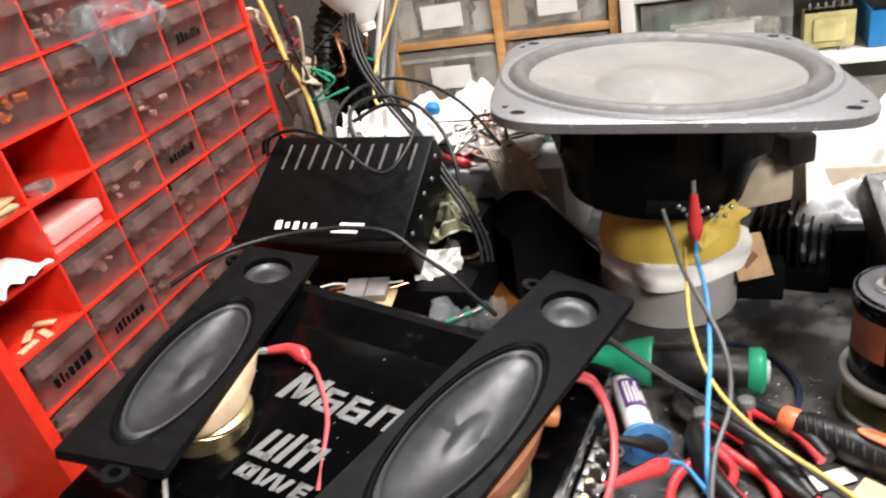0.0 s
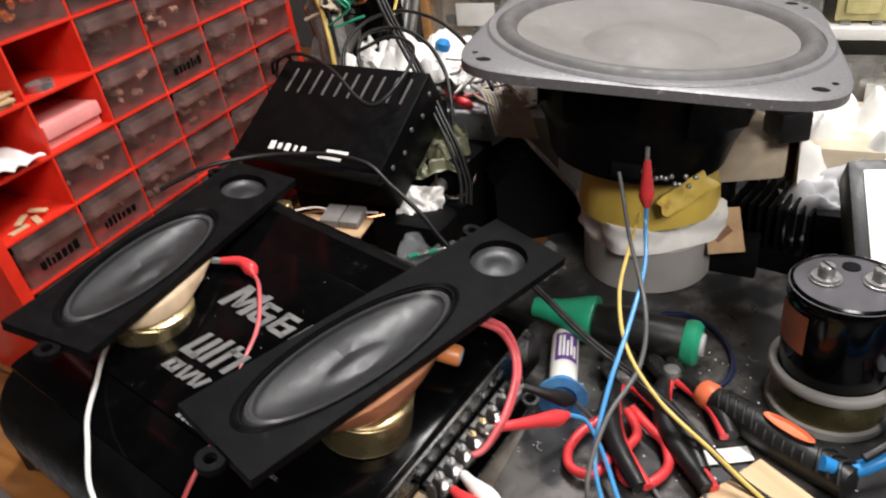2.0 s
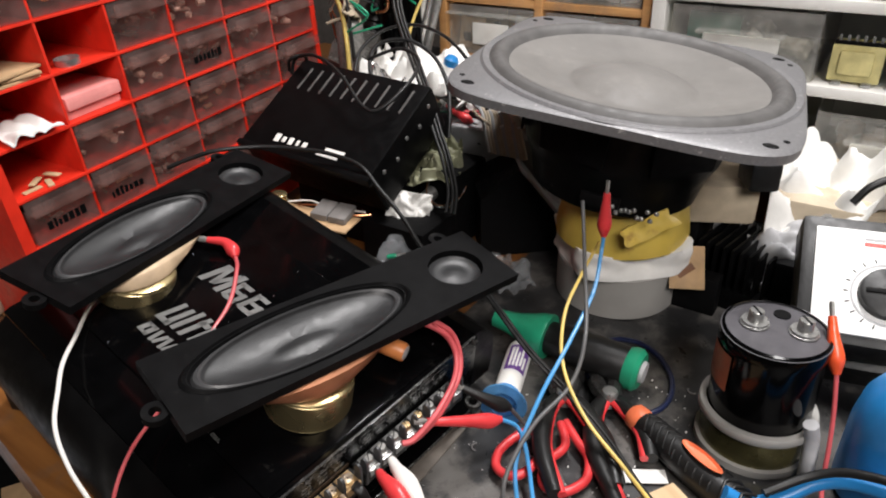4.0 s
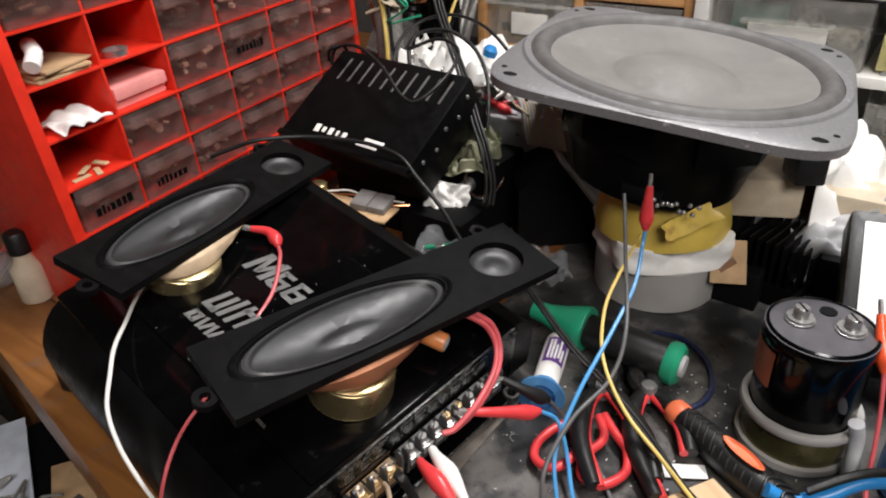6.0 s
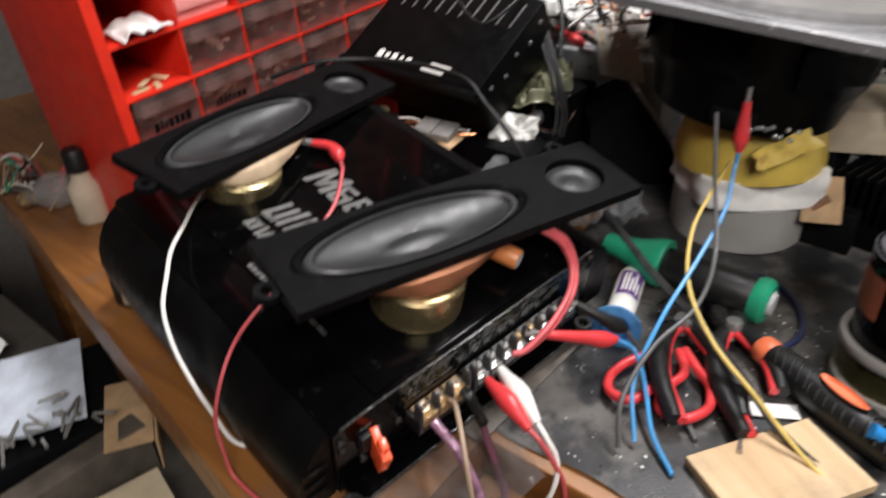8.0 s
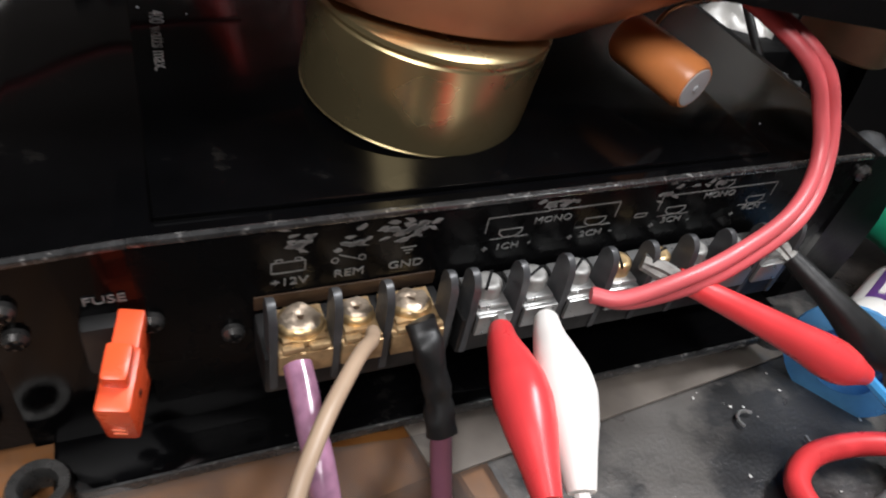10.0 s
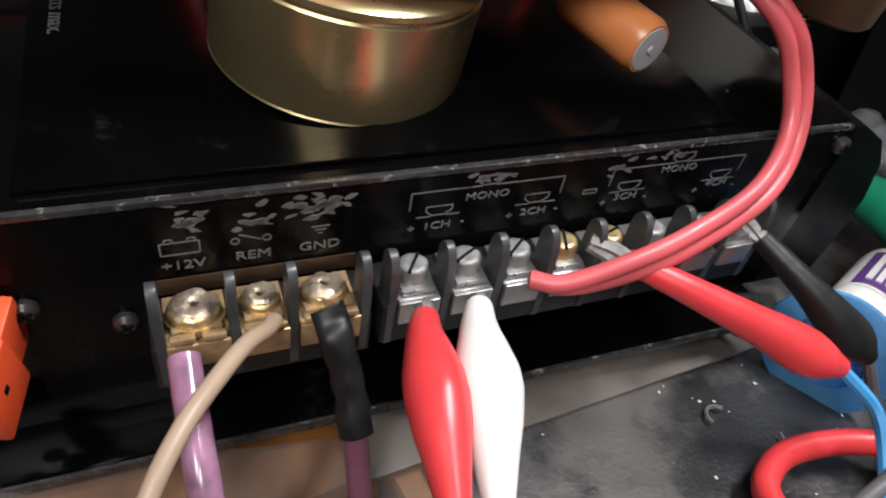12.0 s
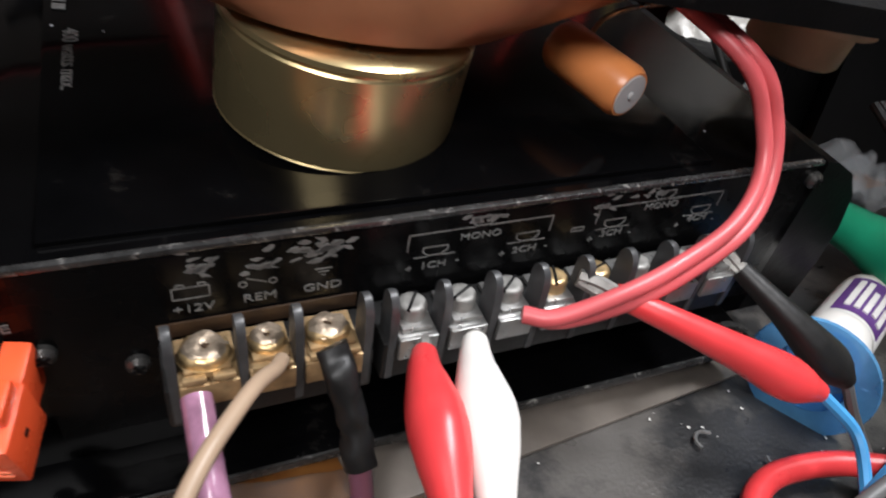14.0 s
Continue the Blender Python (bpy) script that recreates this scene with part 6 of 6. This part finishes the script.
solid("coil_block", box(0.328, 0.362, 0.128, 0.165, 0.0, 0.045, 0.002), M["dark"], "low dark block under a wire coil", "block")
solid("clear_bag", crumple(0.085, 0.055, 0.032, 34, 5.0, 32, 24), M["bag"], "crinkled clear plastic bag on the bench", "bag", pose(0.275, 0.062, 0.012, 0, 0, -35))
solid("clear_bag", crumple(0.05, 0.06, 0.03, 36, 6.5, 26, 26), M["bag"], "small crinkled clear bag behind the amplifier", "bag", pose(0.238, 0.112, 0.03, 8, 0, 15))
solid("flat_box", box(0.2, 0.262, 0.07, 0.145, 0.0, 0.029, 0.003), M["dark"], "dark flat box behind the amplifier", "box")
for k in range(5):
    solid("small_diode", lathe([(0, -0.004), (0.0017, -0.004), (0.002, -0.003), (0.002, 0.003), (0.0017, 0.004), (0, 0.004)], 10), M["silver"] if k % 2 else M["green"], "tiny component on a plastic bag", "component", pose(0.222 + 0.008 * k, 0.118 - 0.004 * k, 0.052 - 0.002 * k, 80, 20 * k, 30), group="tiny components")

# heat sink, card and cloth to the side of the woofer
hs2 = thing("black_heat_sink", "black finned heat sink standing on the bench", "heat sink", pose(0.392, -0.128, 0.001, 0, 0, -12))
part("base", box(-0.03, 0.03, -0.032, 0.03, 0, 0.02, 0.001), M["satin"], hs2)
for k in range(9):
    part("fin", box(-0.03, 0.03, -0.031 + 0.0072 * k, -0.0288 + 0.0072 * k, 0.02, 0.056, 0.0005), M["satin"], hs2)
cd = thing("card_packet", "small brown card packet leaning by the heat sink", "card", frame_of((0.341, -0.094, 0.044), (0.42, -0.9, 0), (-0.72, -0.2, 0.6)))
part("card", box(-0.014, 0.014, -0.018, 0.018, -0.001, 0.001, 0.0004), M["card"], cd)
part("print_patch", box(-0.009, 0.006, -0.003, 0.003, 0.001, 0.0014, m=pose(0, -0.002, 0, 0, 0, 35)), mat("dark_brown_print", (0.16, 0.07, 0.03), 0.7), cd, "dark brown printed patch")
solid("card_rest", box(0.345, 0.362, -0.12, -0.07, 0.001, 0.035, 0.002), M["dark"], "dark block behind a card", "block")
solid("beige_block", box(-0.035, 0.035, -0.03, 0.03, 0, 0.036, 0.006), M["beige"], "beige foam block behind the woofer", "block", pose(0.425, -0.088, 0.062, 0, 0, 25))
solid("block_base", box(0.392, 0.455, -0.088, -0.05, 0.001, 0.061, 0.003), M["dark"], "dark box under a beige block", "box")
solid("black_connector", box(-0.016, 0.016, -0.012, 0.012, -0.012, 0.012, 0.003), M["blackrub"], "black plug resting on a beige block", "plug", pose(0.402, -0.125, 0.113, 0, 0, 30))
solid("white_cloth", crumple(0.13, 0.17, 0.10, 17, 12.0, 44, 44, 0.002, 0.02), M["paper"], "rumpled white cloth heaped beside the shelf", "cloth", pose(0.465, -0.215, 0.085, 0, -8, 10))
solid("white_cloth", crumple(0.1, 0.12, 0.08, 19, 14.0, 40, 40, 0.002, 0.02), M["paper"], "rumpled white cloth beside the shelf", "cloth", pose(0.455, -0.31, 0.09, 0, -10, -20))
solid("grey_cloth", crumple(0.075, 0.085, 0.05, 22, 13.0, 34, 34, 0.002, 0.03), M["greypaper"], "rumpled grey cloth in front of a white one", "cloth", pose(0.395, -0.175, 0.058, 0, -25, 15))
solid("cloth_carton", box(0.41, 0.525, -0.4, -0.135, 0.001, 0.09, 0.004), M["beige"], "pale carton under heaped cloths", "carton")
solid("grey_rest", box(0.365, 0.405, -0.215, -0.155, 0.001, 0.055, 0.003), M["dark"], "dark box under a grey cloth", "box")
wire([(0.385, -0.195, 0.108), (0.392, -0.205, 0.122), (0.405, -0.225, 0.128), (0.415, -0.25, 0.12), (0.42, -0.28, 0.118)], 0.003, M["blackrub"], "black cord lying over a grey cloth", **CB)

# ---- things at the bench's slanted side ----
jb = thing("dropper_bottle", "small clear bottle with a black cap", "bottle", pose(0.028, 0.425, 0.001))
part("glass", lathe([(0, 0), (0.013, 0), (0.014, 0.002), (0.014, 0.034), (0.008, 0.042), (0.008, 0.048), (0, 0.048)], 28), M["beige"], jb)
part("cap", lathe([(0, 0.048), (0.0095, 0.048), (0.0095, 0.066), (0.008, 0.068), (0, 0.068)], 24), M["blackrub"], jb, "black screw cap")
lb = thing("light_bulb", "clear glass bulb lying on the bench", "bulb", pose(0.012, 0.475, 0.018, 75, 0, 40))
part("glass", lathe([(0.007, -0.016), (0.009, -0.01), (0.016, 0.002), (0.0175, 0.012), (0.014, 0.023), (0.006, 0.029), (0, 0.03)], 30), M["lamp_glass"], lb)
part("screw_base", lathe([(0, -0.03), (0.004, -0.029), (0.0068, -0.025), (0.0072, -0.022), (0.0068, -0.02), (0.0072, -0.017), (0.007, -0.015)], 24), M["gold"], lb)
kn = thing("rocker_switch", "black plug with a pale square face", "plug", pose(-0.012, 0.268, 0.0125, 0, 0, 20))
part("shell", box(-0.012, 0.012, -0.018, 0.018, -0.012, 0.012, 0.002), M["blackrub"], kn)
part("face", box(-0.0128, -0.0118, -0.009, 0.009, -0.008, 0.008, 0.0003), M["beige"], kn, "pale square face")
for k in range(16):
    c = Vector((rng.uniform(0.0, 0.05), rng.uniform(0.47, 0.6), 0.006))
    wire([c + Vector((rng.gauss(0, 0.012), rng.gauss(0, 0.02), abs(rng.gauss(0.004, 0.008)))) for _ in range(4)], 0.001, tang[k % 8], "thin wire scrap beside the cabinet", group="wire scraps")

# ---- lower shelf beside the bench ----
low = thing("lower_shelf", "low dark shelf beside the bench, heaped with boxes", "shelf")
part("board", box(-0.75, -0.02, 0.02, 1.1, -0.165, -0.15, 0.002), M["floor"], low)
part("front_ledge", box(-0.7, -0.045, 0.262, 0.285, -0.15, -0.098, 0.002), mat("grey_brown_board", (0.09, 0.075, 0.06), 0.6, var=0.3), low, "grey-brown ledge")
for x in (-0.7, -0.1):
    part("leg", box(x - 0.015, x + 0.015, 0.5, 0.53, -0.75, -0.165), M["floor"], low)
cream = mat("cream_card", (0.6, 0.5, 0.34), 0.8, var=0.12)
for x, y, hx, hy, h, m_, text in ((-0.125, 0.185, 0.055, 0.05, 0.045, cream, "open cream card carton on a low shelf"), (-0.13, 0.075, 0.08, 0.05, 0.03, M["beige"], "flat cream card carton on a low shelf")):
    ct = thing("cream_carton", text, "carton", pose(x, y, -0.15, 0, 0, -12))
    part("carton_body", box(-hx, hx, -hy, hy, 0, h, 0.002), m_, ct)
    part("flap", box(-hx, hx, -hy, -0.0012, h + 0.0004, h + 0.0016, 0.0004), m_, ct)
    part("flap", box(-hx, hx, 0.0012, hy, h + 0.0004, h + 0.0016, 0.0004), m_, ct)
solid("pale_folder", box(-0.05, 0.035, -0.048, 0.055, 0, 0.004, 0.001), mat("pale_blue_paper", (0.55, 0.6, 0.68), 0.8), "pale blue-white folder on a box", "folder", pose(-0.083, 0.362, -0.0935, 2, 0, -24))
ocb = thing("open_card_box", "brown card flaps of an open box", "card box", pose(-0.042, 0.292, -0.1005, 0, 3, -28))
part("flap", box(-0.020, 0.016, -0.045, 0.034, 0, 0.002, 0.0006), M["card"], ocb)
part("flap", box(0.0165, 0.0185, -0.045, 0.034, -0.03, 0.001, 0.0006), M["card"], ocb)
solid("dark_tray", box(-0.075, 0.06, -0.055, 0.06, 0, 0.048, 0.003), M["dark"], "dark plastic tray on a low shelf", "tray", pose(-0.085, 0.355, -0.15, 0, 0, -14))
for k in range(26):
    x, y = rng.uniform(-0.24, -0.045), rng.uniform(0.44, 0.95)
    s = rng.uniform(0.018, 0.045)
    m_ = [M["greypaper"], M["bag"], M["dark"], M["beige"], M["paper"], M["satin"], M["card"]][k % 7]
    if k % 7 in (1, 4):
        solid("wrapper", crumple(s * 2.2, s * 2.4, s * 0.8, 30, 30.0 + k), m_, "crumpled wrapper in a heap on the low shelf", "wrapper", pose(x, y, -0.148 + rng.uniform(0, 0.03), rng.uniform(-15, 15), 0, rng.uniform(0, 90)), group="heap on the low shelf")
    else:
        solid("small_carton", box(-s, s, -s * 0.7, s * 0.7, 0, s * 1.1, 0.002), m_, "small box in a heap on the low shelf", "box", pose(x, y, -0.15, 0, 0, rng.uniform(0, 90)), group="heap on the low shelf")
for k in range(14):
    c = Vector((rng.uniform(-0.15, -0.06), rng.uniform(0.28, 0.33), -0.085))
    solid("screw_scrap", tube([c + Vector((rng.gauss(0, 0.006), rng.gauss(0, 0.01), abs(rng.gauss(0, 0.004)))) for _ in range(3)], 0.0013, 6, 4), M["zinc"], "small metal scrap on a ledge", "scrap", group="scraps on the ledge")
